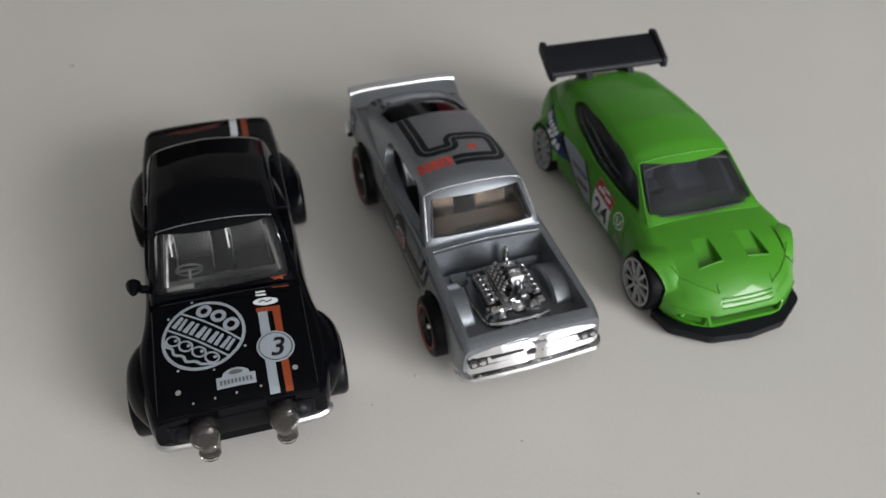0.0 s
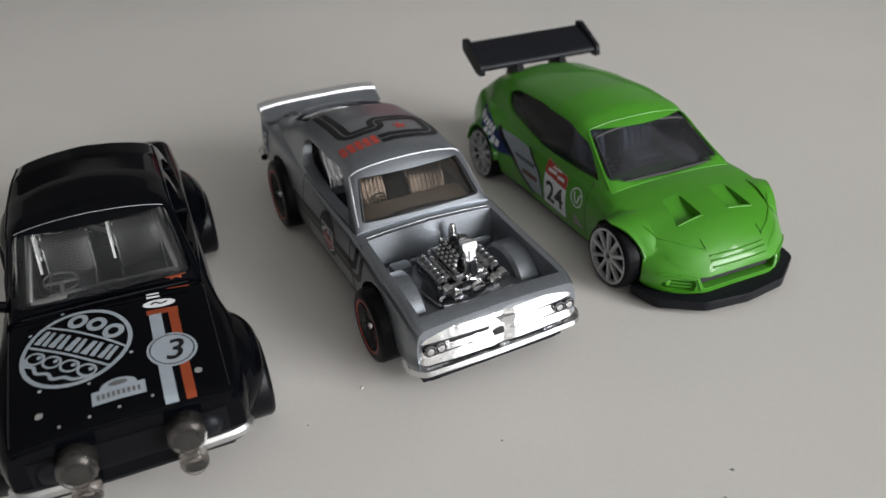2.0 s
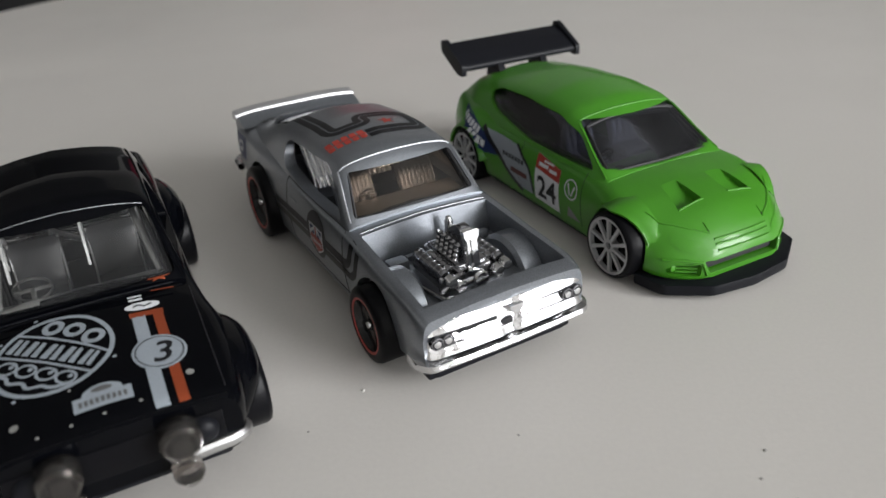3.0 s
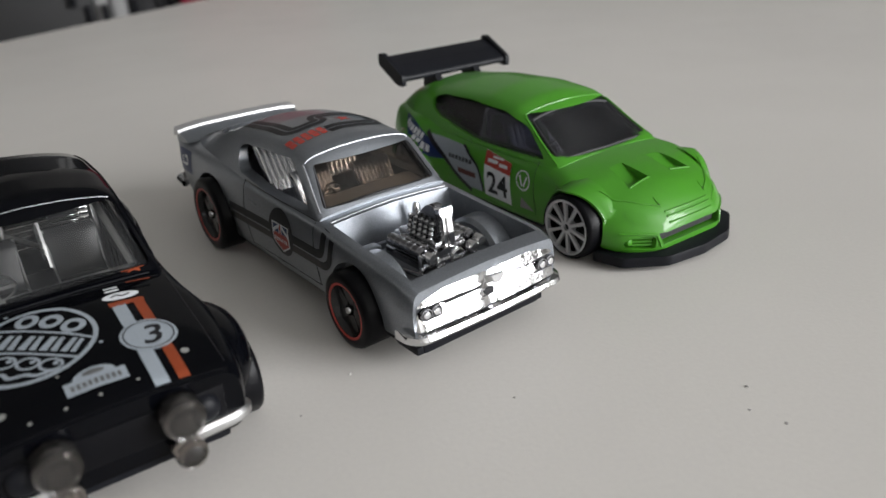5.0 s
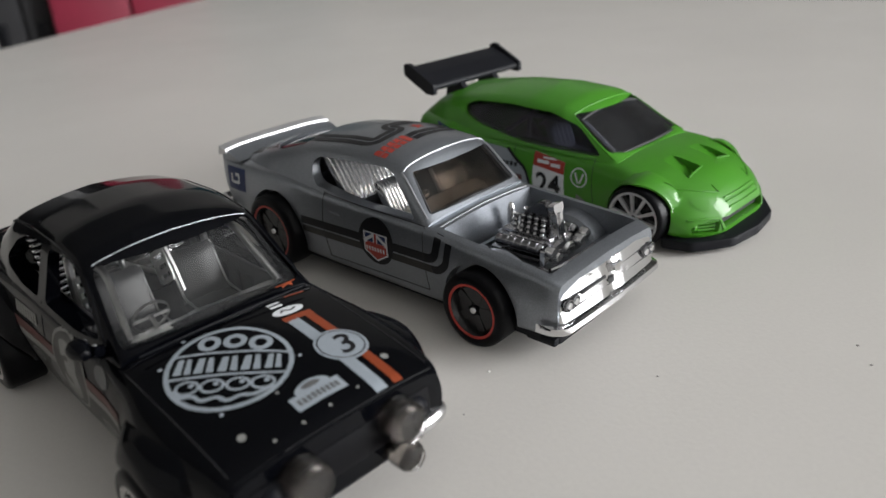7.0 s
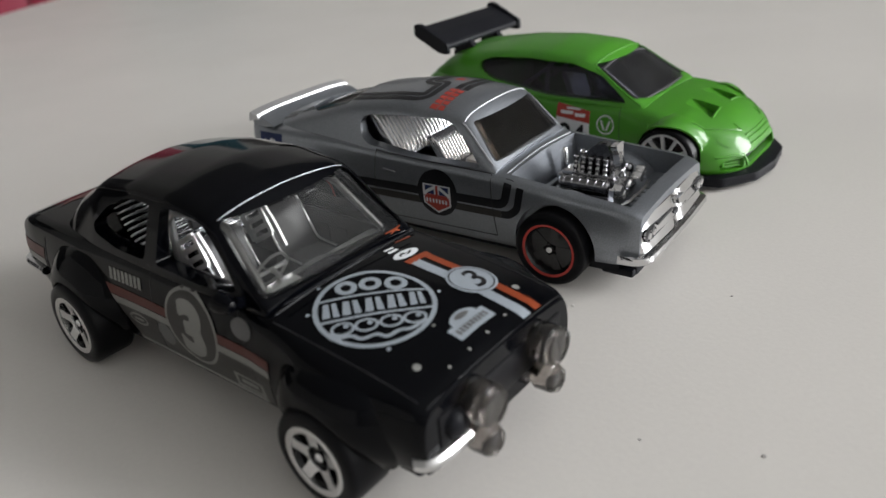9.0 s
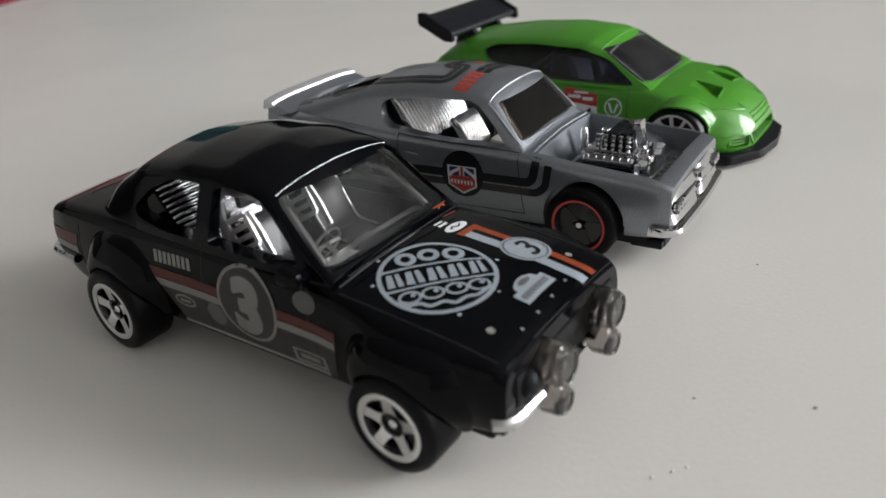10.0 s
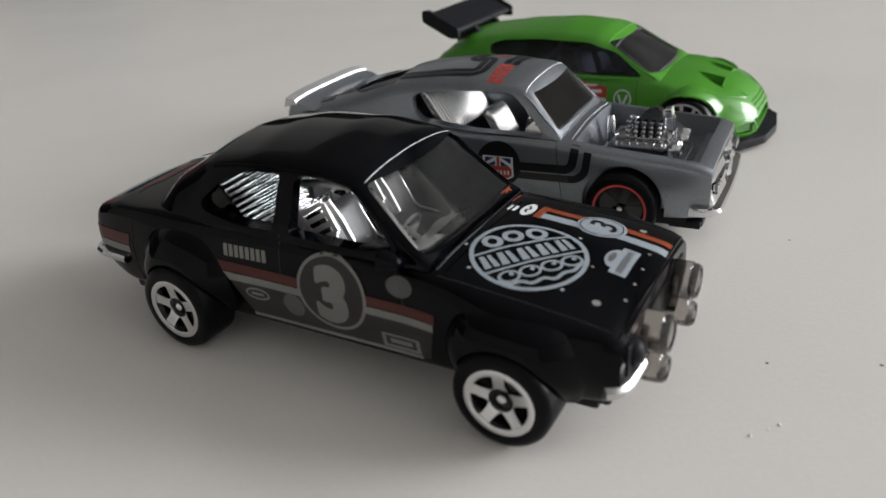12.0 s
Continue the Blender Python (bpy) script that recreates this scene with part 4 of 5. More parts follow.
# ---- silver muscle car with an open engine bay ----
def silver_muscle():
    base, rf, rr, half = 43.5, 5.35, 6.3, 14.0
    car = car_root("toy_muscle_car", (-0.00964, 0.09042), (0.4826, -0.8758), half, "silver die-cast toy muscle car with open engine bay, black stripes")
    body = body_loft([
        (-59.6, 9, 10.3, 12, 11.2, 16, 10.9, 16.9), (-58.6, 7, 11, 11.5, 12, 16.8, 11.5, 17.8), (-54.5, 5, 11.5, 11, 12.6, 15.8, 11.8, 16.6), (-45, 3.6, 11.8, 10.5, 12.9, 15.7, 12, 16.3),
        (-38, 3.4, 11.8, 10, 12.8, 15.5, 11.9, 16.1), (-25, 3.2, 11.8, 9.5, 12.5, 14.6, 11.8, 15.2), (-10, 3.2, 11.8, 9.5, 12.5, 14.0, 11.7, 14.6), (0, 3.4, 12, 9, 12.6, 13.1, 11.8, 13.6),
        (9, 4, 12, 8.5, 12.5, 12.4, 11.9, 12.8), (11.4, 4.4, 11.8, 8.5, 12.3, 11.9, 11.7, 12.4), (12.1, 5.0, 11.5, 8.5, 12, 11.5, 11.4, 12.0)], shoulder=1.1)
    ck = [(-55.5, 15.3, 10.2, 16.4, 8.2, 17.1), (-46, 15, 11.1, 18.8, 8.9, 20.0), (-38, 14.8, 11.5, 20.9, 9.0, 22.1), (-30, 14.6, 11.6, 21.6, 9.1, 23.2), (-24, 14.4, 11.6, 21.7, 9.2, 23.4),
          (-16.8, 14.2, 11.3, 21.1, 9.2, 22.5), (-15.2, 14.1, 11.2, 20.6, 9.3, 21.7), (-9.8, 13.8, 11.0, 14.4, 10.6, 15.0)]
    bay = loft([[(-8.2, s * 10, 16.5), (-6.8, s * 10, 9.2), (9.8, s * 10.4, 9.2), (10.6, s * 10.4, 16.5)] for s in (-1, 1)])
    body = boolean(body, joined(arches(base, rf + 0.75, rr + 0.7, rf, rr, 10.6), box(-37, -12.5, -9.6, 9.6, 6, 30)))
    body = boolean(body, bay)
    cabin = boolean(cabin_loft(ck), cabin_loft([(k[0] * 0.985 - 0.3, *k[1:]) for k in ck], 0.85, drop=6))
    ws = prism(soft_poly([(-9.6, 15.2), (9.6, 15.2), (8.2, 20.3), (-8.2, 20.3)], 0.6), 0, -22, 3)
    rear = prism(soft_poly([(-38.8, -8.0), (-46.0, -8.2), (-49.2, -5.5), (-50.2, 0), (-49.2, 5.5), (-46, 8.2), (-38.8, 8.0)], 0.8), 2, 17, 40)
    side = prism(soft_poly([(-12.3, 14.5), (-14.8, 17.6), (-17.3, 20.0), (-19.2, 20.6), (-27, 20.4), (-33.6, 19.9), (-35.0, 19.0), (-34.6, 16.9), (-33.2, 15.7), (-23, 14.6)], 0.7), 1, -30, 30)
    shell = boolean(cabin_loft(ck, 0.45), cabin_loft(ck, 0.85, drop=2))
    sh2 = shell.copy()
    part("windscreen", boolean(shell, ws.copy(), "INTERSECT"), M_SMOKE, car, "smoked plastic windscreen").visible_shadow = False
    part("rear_window", boolean(sh2, rear.copy(), "INTERSECT"), M_REARGLASS, car, "dark plastic rear window")
    cabin = boolean(boolean(cabin, ws), side)
    cabin = boolean(cabin, rear)
    tree_s = tree_of(joined(body.copy(), cabin.copy()))
    down = lambda x, y: ((x, y, 60), (0, 0, -1))
    flank = lambda x, z: ((x, -60, z), (0, 1, 0))
    beads = [ridge(tree_s, path_of([(-15.9, -8.9), (-15.6, 0), (-15.9, 8.9)], 14), down, 0.17)]
    for s in (1, -1):
        beads.append(ridge(tree_s, path_of([(-16, s * 9.1), (-10.4, s * 10.3)], 10), down, 0.2))
    beads.append(ridge(tree_s, path_of([(-8.4, -9.9), (-8.6, 0), (-8.4, 9.9)], 14), down, 0.12))
    wells = []
    for s in (1, -1):
        wells.append(turned([(0, 7.0), (5.4, 7.0), (6.0, 7.5), (6.1, 10.2), (0, 10.2)], (0.5, 0, 6.0), s, 40, 180, 0))
    details = [box(-5.8, -3.6, -8.0, -5.0, 8, 10.6, 0.5), box(-6.2, -5.4, -4.5, 7, 9, 10, 0.2), box(8.3, 10.4, -9.5, 9.5, 8, 10.2, 0.3), box(7.0, 8.1, -3.5, 5, 8, 9.6, 0.2), box(-5.6, -4.6, 4.5, 8.4, 9.6, 10.8, 0.3)]
    for y in (-2.4, -0.8, 0.8, 2.4, 5.0):
        details.append(box(7.4, 8.0, y, y + 0.9, 9.2, 9.9, 0.1))
    details.append(loft([[(-58.6, y, 18.3 - 0.5 * (abs(y) / 11.5) ** 4), (-57.2, y, 18.0 - 0.5 * (abs(y) / 11.5) ** 4), (-55.8, y, 17.2), (-53.6, y, 16.2), (-58.6, y, 15.6)] for y in [-11.5 + 23.0 * k / 24 for k in range(25)]]))
    pane_tree = tree_of(cabin_loft(ck, 0.42))
    for a, b in (((-15.4, -7.9), (-15.4, 7.9)), ((-10.4, -9.3), (-10.4, 9.3)), ((-15.4, -7.9), (-10.4, -9.3)), ((-15.4, 7.9), (-10.4, 9.3))):
        part("screen_seal", ridge(pane_tree, path_of([a, b], 12), down, 0.2), M_GROOVE, car)
    part("body", joined(body, cabin, *wells, *details), M_SILVER, car)
    for bead in beads:
        part("screen_trim", bead, M_WORN_GLINT, car, "bright worn metal edge")
    for pts in (path_of([(-31, 15.2), (-31.2, 10), (-30.6, 4.6)]), path_of([(-10.2, 13.9), (-9.6, 9), (-9.2, 5)]), path_of([(-30.6, 4.7), (-9.2, 5)]), path_of([(-31, 15), (-10.3, 14.0)])):
        part("shut_line", ridge(tree_s, pts, flank, 0.07), M_GROOVE, car)
    part("door_handle", ridge(tree_s, path_of([(-29.4, 12.4), (-27.2, 12.2)]), flank, 0.18), M_SILVER, car)
    # upturned lip in lighter metal, which paints its bright reflection
    part("tail_edge", loft([[(-59.4 + 0.25 * abs(y) / 11, y, 18.5 - 0.5 * (abs(y) / 11.7) ** 4), (-59.0, y, 18.75 - 0.5 * (abs(y) / 11.7) ** 4), (-57.3, y, 18.35 - 0.5 * (abs(y) / 11.7) ** 4), (-56.9, y, 17.2), (-59.6, y, 16.6)] for y in [-11.7 + 23.4 * k / 24 for k in range(25)]]), M_TAIL, car, "silver tail edge with its highlight put in as lighter metal")
    part("chassis", joined(box(-57, 9, -10.8, 10.8, 2.4, 5.0, 0.5), box(8, 11.2, -9.9, 9.9, 2.2, 5.0, 0.4), box(6.5, 11.0, -10.8, 10.8, 2.2, 3.3, 0.3), tube([(0, -12, rf), (0, 12, rf)], 0.6), tube([(-base, -12, rr), (-base, 12, rr)], 0.6)), M_PLASTIC, car)
    # chromed front
    steps = [(13.2, 6.5), (12.7, 7.95), (13.0, 8.05), (12.5, 9.45), (12.75, 9.55), (12.3, 10.9), (11.6, 11.15), (11.4, 6.5)]
    across = [-11.5, -11.2, -10.6, -9, -6, -3, -1.3, -0.7, 0.7, 1.3, 3, 6, 9, 10.6, 11.2, 11.5]
    front = part("grille", loft([[(x - (0.5 if abs(y) > 11.4 else 0.1 if abs(y) > 11 else 0) - (0.25 if abs(y) < 1 else 0) - 0.004 * y * y, y, z) for x, z in steps] for y in across]), M_FASCIA, car, "chromed stepped grille and lamp panel", smooth=30)
    part("grille_slot_or_reflection", box(12.4, 12.95, -7.6, -2.0, 9.15, 9.5, 0.08), M_GROOVE, front)
    part("grille_slot_or_reflection", box(12.35, 12.95, -1.5, 0.3, 7.75, 8.7, 0.2), M_GROOVE, front)
    # dark strips below the steps paint the dark reflections between the chrome bars
    for z, x in ((7.88, 12.78), (9.38, 12.58)):
        for y0, y1 in ((-10.4, -1.6), (1.6, 10.4)):
            part("grille_slot_or_reflection", box(x - 0.25, x + 0.04, y0, y1, z, z + 0.16), M_GROOVE, front)
    part("badge", joined(prism(soft_poly([(-0.2, 10.2), (2.0, 10.2), (1.4, 9.0), (0.4, 9.0)], 0.2), 0, 12.1, 13.0), *[box(12.5, 13.0, y, y + 0.35, 8.0, 8.4, 0.1) for y in (1.2, 2.2, 3.2)]), M_CHROME, front)
    for y in (-9.6, 9.6):
        for d in (-0.75, 0.75):
            part("headlamp", turned([(0, 0.5), (0.45, 0.42), (0.62, 0.1), (0.62, -0.3)], (12.6, y + d, 8.7), 1, 20, axis="x"), M_CHROME, front)
    for y in (-10.35, -8.85, 8.85, 10.35):
        part("lamp_surround", turned([(0.6, 0.15), (0.68, 0.3), (0.84, 0.28), (0.9, 0.0)], (12.62, y, 8.7), 1, 20, axis="x"), M_DARKMETAL, front)
    part("front_bumper", loft([[(x + dx, y, 5.75 + dz) for dx, dz in ((-0.5, -0.62), (0.4, -0.6), (0.7, -0.15), (0.5, 0.4), (-0.4, 0.6))] for x, y in rounded([(10.0, -12.9), (11.4, -12.8), (13.0, -11.6), (13.4, 0), (13.0, 11.6), (11.4, 12.8), (10.0, 12.9)], [0, 1.2, 1, 8, 1, 1.2, 0])]), M_CHROME, car, "chromed front bumper")
    part("rear_bumper", tube(rounded([(-56, -12.6, 8.5), (-60, -12.2, 8.5), (-60.6, -11, 8.5), (-60.6, 11, 8.5), (-60, 12.2, 8.5), (-56, 12.6, 8.5)], [0, 1, 1, 1, 1, 0]), 0.7, 8), M_CHROME, car, "chromed rear bumper")
    part("tail_lamp", box(-60.2, -59.4, -10.8, -7.5, 12, 14.2, 0.3), M_CHROME, car)
    # engine
    engine = new("engine")
    engine.parent = car
    part("block", joined(box(-4.2, 5.2, -4.4, 4.4, 8, 10.4, 0.4), box(-4.4, 5.0, -2.6, 2.6, 8.2, 12.0, 0.4)), M_GUNMETAL, engine, "bare metal engine block")
    for s in (1, -1):
        cover = joined(turned([(0, 4.6), (0.65, 4.5), (0.9, 4.2), (0.9, -2.8), (0.65, -3.1), (0, -3.1)], (0, s * 4.1, 11.6), 1, 20, axis="x"), *[turned([(0.86, 0.2), (0.97, 0.12), (0.97, -0.12), (0.86, -0.2)], (-2.3 + 1.2 * k, s * 4.1, 11.6), 1, 20, axis="x") for k in range(6)])
        part("valve_cover", cover, M_DARKMETAL, engine, "ribbed metal valve cover")
        for k in range(5):
            x = -1.4 + 1.15 * k
            pipe = turned([(0.42, 0), (0.28, 0.4), (0.44, 0.8), (0.28, 1.15), (0.4, 1.5), (0.3, 1.75), (0.5, 2.3), (0.44, 2.4), (0.2, 2.0)], (0, 0, 0), 1, 14, axis="z")
            part("intake_trumpet", moved(pipe, Matrix.Translation((x - 0.5, s * 1.7, 12.3)) @ Matrix.Rotation(radians(s * 14), 4, "X")), M_GUNMETAL, engine, "dull metal intake trumpet")
            part("trumpet_foot", turned([(0.62, -0.3), (0.62, 0.3), (0.3, 0.5), (0, 0.5)], (x, s * 3.0, 11.9), 1, 12, axis="z"), M_GUNMETAL, engine)
    scoop = [(-1.6, 12.3), (-1.4, 14.2), (0.2, 15.9), (1.2, 16.7), (2.6, 16.7), (3.1, 15.6), (3.1, 12.3)]
    part("intake_scoop", joined(prism(soft_poly(scoop, 0.5), 1, -0.8, 0.8), prism(soft_poly([(x * 0.7 + 0.6, 12.3 + (z - 12.3) * 1.03) for x, z in scoop], 0.4), 1, -0.4, 0.4)), M_DARKMETAL, engine, "dark metal scoop between the intake trumpets")
    part("valley_cover", box(-3.8, 4.4, -2.2, 2.2, 11.6, 12.5, 0.3), M_GUNMETAL, engine)
    arm = moved(prism(soft_poly([(-0.95, -3.4), (0.95, -3.4), (0.7, 1.8), (1.1, 2.3), (1.1, 3.2), (-1.1, 3.2), (-1.1, 2.3), (-0.7, 1.8)], 0.3), 0, -0.45, 0.45), Matrix.Translation((4.2, 0, 13.7)) @ Matrix.Rotation(radians(-8), 4, "Y"))
    low = prism(soft_poly([(-5.5, 9.6), (-4.2, 9.3), (-0.4, 9.9), (0.6, 11.6), (-0.8, 12.2), (-3.6, 11.7), (-5.4, 12.2)], 0.35), 0, 5.0, 5.7)
    rib = prism(soft_poly([(-0.25, -3.0), (0.25, -3.0), (0.25, 1.9), (-0.25, 1.9)], 0.1), 0, 0.3, 0.7)
    part("belt_drive", joined(arm, low, moved(rib, Matrix.Translation((4.2, 0, 13.7)) @ Matrix.Rotation(radians(-8), 4, "Y")), turned([(0, 0.7), (1.0, 0.65), (1.2, 0.4), (1.2, -0.3)], (5.4, 0.4, 10.4), 1, 24, axis="x")), M_CHROME, engine, "chromed belt drive arm with a pulley")
    part("pulley", joined(*[turned([(0, 0.6), (0.65, 0.55), (0.8, 0.3), (0.8, -0.6)], (5.9, y, z), 1, 20, axis="x") for y, z in ((-2.9, 10.4), (2.9, 11.0), (-4.1, 11.6), (4.1, 11.6))]), M_METAL, engine)
    part("radiator_hose", joined(tube(rounded([(6.5, -5.2, 9.6), (7.2, -3, 9.7), (7.2, 3, 9.7), (6.6, 5.4, 9.6)], [0, 1, 1, 0]), 0.35, 8), tube(rounded([(-5, -6.2, 9.4), (2, -6.4, 9.5), (6.5, -5.4, 9.6)], [0, 2, 0]), 0.3, 8)), M_GUNMETAL, engine)
    part("distributor", joined(turned([(0.6, 10), (0.6, 13.5), (0.35, 14.2), (0, 14.3)], (-5.6, 2.4, 0), 1, 16, axis="z")), M_METAL, engine)
    # chromed ribbed interior
    inside = new("interior")
    inside.parent = car
    part("floor_pan", box(-37, -12, -9.4, 9.4, 5.5, 7, 0.2), M_PLASTIC, inside)
    for x, y in ((-20.5, -4.7), (-18.0, 4.7)):
        part("front_seat", bucket_seat(x, y, 11.0, 9, 29), M_SEATCHROME, inside, "chromed ribbed bucket seat")
    part("rear_seat", rear_bench(-30.0, 12.0, 16.4, 9.6, 18, 31), M_SEATCHROME, inside, "chromed ribbed rear seat")
    part("dashboard", moved(box(-2.7, 2.7, -9.0, 9.0, -0.8, 0.8, 0.6), Matrix.Translation((-13.6, 0, 13.9)) @ Matrix.Rotation(radians(6), 4, "Y")), M_TAN, inside, "pale dashboard top seen through smoked plastic")
    part("steering_wheel", steering(-16.6, -4.7, 15.2), M_CHROME, inside)
    # roof prints
    at = top_at(0, 0)
    line = [(-6.1, 51.0), (-6.1, 24.6), (-0.6, 24.6), (-0.6, 27.6), (7.4, 27.6), (7.2, 21.0), (-1.8, 20.9)]
    soft = rounded(line, [0, 1.6, 1.0, 1.4, 2.2, 1.6, 0], 5)
    decal("roof_stripe", stroke(offset_line(soft, 0.68), 1.05), I_BLACK, car, tree_s, at, label="black outlined roof stripe")
    decal("roof_stripe", stroke(offset_line(soft, -0.68), 1.05), I_BLACK, car, tree_s, at, label="black outlined roof stripe")
    decal("deck_stripe", [rect(-8.2, 51.5, -7.2, 57.4), rect(-6.9, 51.5, -5.9, 57.4)], I_BLACK, car, tree_s, at, label="two black stripes on the boot lid")
    decal("roof_star", [star(2.7, 23.9, 1.35)], I_RED, car, tree_s, at, label="small red star")
    decal("roof_print", [rect(-8.3 + 1.3 * k, v, -7.35 + 1.3 * k, v + 1.0) for k in range(5) for v in (20.0, 21.4)] + [rect(-8.4, 21.15, -1.9, 21.4)], I_RED, car, tree_s, at, label="two rows of orange-red bars")
    # right flank prints
    at = side_at(0, 0)
    decal("side_stripe", stroke([(-8.2, 8.65), (-7.0, 8.7), (-5.6, 9.8), (-5.2, 13.7)], 1.15, 0.7) + stroke([(-36.5, 9.85), (-8.5, 10.1), (-7.6, 10.7), (-7.2, 13.7)], 1.3, 0.7), I_BLACK, car, tree_s, at, label="pair of black flank stripes that turn up")
    decal("side_stripe", stroke([(-36.5, 8.35), (-8.2, 8.65)], 1.15), I_DARKGREY, car, tree_s, at, label="dark grey lower flank stripe")
    decal("door_disc", [disc(-19.3, 10.0, 3.65)], I_BLACK, car, tree_s, at, lift=0.09, label="black disc with a shield")
    decal("shield", [[(-21.9, 11.3), (-16.9, 11.3), (-16.8, 8.2), (-19.3, 6.8), (-21.8, 8.2)]], I_WHITE, car, tree_s, at, lift=0.12, label="red, white and blue shield")
    decal("shield_field", [[(-21.6, 9.5), (-17.1, 9.5), (-17.1, 8.3), (-19.3, 7.1), (-21.5, 8.3)]], I_RED, car, tree_s, at, lift=0.15)
    decal("shield_corner", [[(-21.5, 11.1), (-19.9, 11.1), (-21.5, 10.2)], [(-17.2, 11.1), (-18.8, 11.1), (-17.2, 10.2)], [(-21.2, 9.8), (-19.8, 9.8), (-19.8, 10.6)], [(-17.5, 9.8), (-18.9, 9.8), (-18.9, 10.6)]], I_NAVY, car, tree_s, at, lift=0.15)
    decal("shield_cross", [rect(-19.55, 9.4, -19.1, 11.2)] + stroke([(-21.2, 9.6), (-17.4, 9.6)], 0.35), I_RED, car, tree_s, at, lift=0.16)
    decal("shield_print", [rect(-21.3 + 0.58 * k, 8.45, -21.0 + 0.58 * k, 9.1) for k in range(7)], I_WHITE, car, tree_s, at, lift=0.18, fine=0.6)
    decal("rear_patch", [rect(-57.0, 11.2, -51.5, 15.2)], I_NAVY, car, tree_s, at, label="navy patch with a pale mark")
    decal("rear_mark", stroke([(-55.6, 14), (-55.6, 12.6), (-53.4, 12.6), (-53.4, 14), (-54.5, 14)], 0.5, 0.3), I_WHITE, car, tree_s, at, lift=0.09)
    for x, r in ((0, rf), (-base, rr)):
        for s in (1, -1):
            wheel(car, x, -half if s < 0 else half - 1.0, r, 4.8, "ring")
    return car


silver_muscle()


# ---- green rally hatchback ----
def green_hatchback():
    base, rf, rr, half = 44.0, 5.3, 5.3, 16.9
    car = car_root("toy_hatchback_car", (0.02484, 0.10770), (0.4410, -0.8975), half, "satin green die-cast toy rally hatchback with a black rear wing")
    body = body_loft([
        (-56, 7, 9.8, 10, 10.6, 13.6, 9.6, 14.4), (-54.6, 5, 11.0, 10, 12.2, 14.8, 10.5, 15.4), (-50, 4, 13.0, 9.4, 14.8, 14.8, 11.9, 15.5), (-44, 3.4, 14.6, 9.6, 16.9, 14.6, 13.7, 15.4), (-38, 2.3, 13.6, 9.2, 15.9, 14.1, 13.4, 14.8), (-34, 2.1, 13.2, 8.5, 14.3, 13.8, 13.2, 14.4),
        (-12, 2.1, 13.2, 8.5, 14.2, 13.0, 13, 13.8), (-7.5, 2.2, 13.4, 9.2, 14.5, 12.7, 12.9, 13.5), (-3, 3, 14.0, 10.0, 15.3, 12.3, 13.3, 13.2), (1.5, 3, 14.0, 9.6, 15.2, 11.5, 12.9, 12.6), (4.2, 2.8, 13.7, 8.2, 14.7, 10.3, 11.6, 12.0), (5.6, 2.4, 13.4, 6.4, 13.8, 9.9, 11.0, 11.7), (7.4, 2.3, 12.7, 5.8, 13.0, 9.2, 10.0, 11.0), (9.2, 2.3, 11.2, 5.2, 11.4, 8.5, 8.4, 9.7), (10.4, 2.3, 9.7, 4.8, 9.8, 7.6, 7.4, 8.6), (11.2, 2.4, 8.3, 4.5, 8.4, 6.6, 6.4, 7.5), (11.8, 2.7, 6.8, 4.2, 6.9, 5.9, 5.6, 6.6)], shoulder=1.6, side=4)
    ck = [(-54.5, 13.5, 10.0, 15.2, 8.8, 16.0), (-51.0, 13.5, 11.2, 17.6, 9.2, 18.9), (-47, 13.5, 12.6, 18.9, 9.8, 20.4), (-36, 13.3, 13.3, 19.9, 10.2, 21.8), (-26, 13, 13.4, 20.2, 10.4, 22.2), (-18.5, 12.8, 13.3, 19.7, 10.4, 21.3), (-15.6, 12.8, 13.2, 18.7, 10.3, 20.1), (-5.6, 12.2, 12.4, 12.9, 11.4, 13.5)]
    body = boolean(body, joined(arches(base, rf + 0.45, rr + 0.45, rf, rr, 10.8), box(-42, -10, -10.5, 10.5, 6, 30)))
    for s in (1, -1):
        body = boolean(body, drawn_in(flare(0, rf, rf + 0.4, 11.0, 15.9 if s < 0 else 15.0, s, 0.47, 4, 168), 11.0, 0.1, 0.07), "UNION")
        body = boolean(body, flare(-base, rr, rr + 0.4, 11.0, 15.9 if s < 0 else 15.0, s, 0.75, 8, 162), "UNION")
    # two bonnet vents that deepen to the front, a lower intake and side intakes
    cuts = []
    for s in (1, -1):
        a = [(4.7, s * 2.5), (4.9, s * 7.2), (-0.9, s * 5.9), (-0.7, s * 2.9)]
        depth = (9.7, 9.7, 12.9, 12.9)
        cuts.append(loft([[(x, y, d) for (x, y), d in zip(a, depth)], [(x, y, 20) for x, y in a]]))
    cuts.append(prism(soft_poly([(-6.6, 3.5), (6.6, 3.5), (7.3, 5.4), (-7.3, 5.4)], 0.4), 0, 8.6, 16))
    for s in (1, -1):
        slot = soft_poly([(11.6, 3.2), (7.9, 3.1), (7.7, 4.9), (9.4, 5.2), (11.2, 4.8), (12.0, 4.2)], 0.4)
        cuts.append(loft([[(16.6 - 0.72 * y - 0.9, s * y, z) for y, z in slot], [(20, s * y, z) for y, z in slot]]))
    body = boolean(body, joined(*cuts))
    # seams: headlamp outlines, bumper edge
    tree_g = tree_of(body.copy())
    front = lambda y, z: ((60, y, z), (-1, 0, 0))
    flank_of = lambda s: (lambda x, z: ((x, s * 60, z), (0, -s, 0)))
    for s in (1, -1):
        for groove in (ridge(tree_g, path_of([(3.2, 9.4), (4.2, 7.6), (4.9, 5.6), (5.2, 3.2)], 6), flank_of(s), 0.2),):
            body = boolean(body, groove)
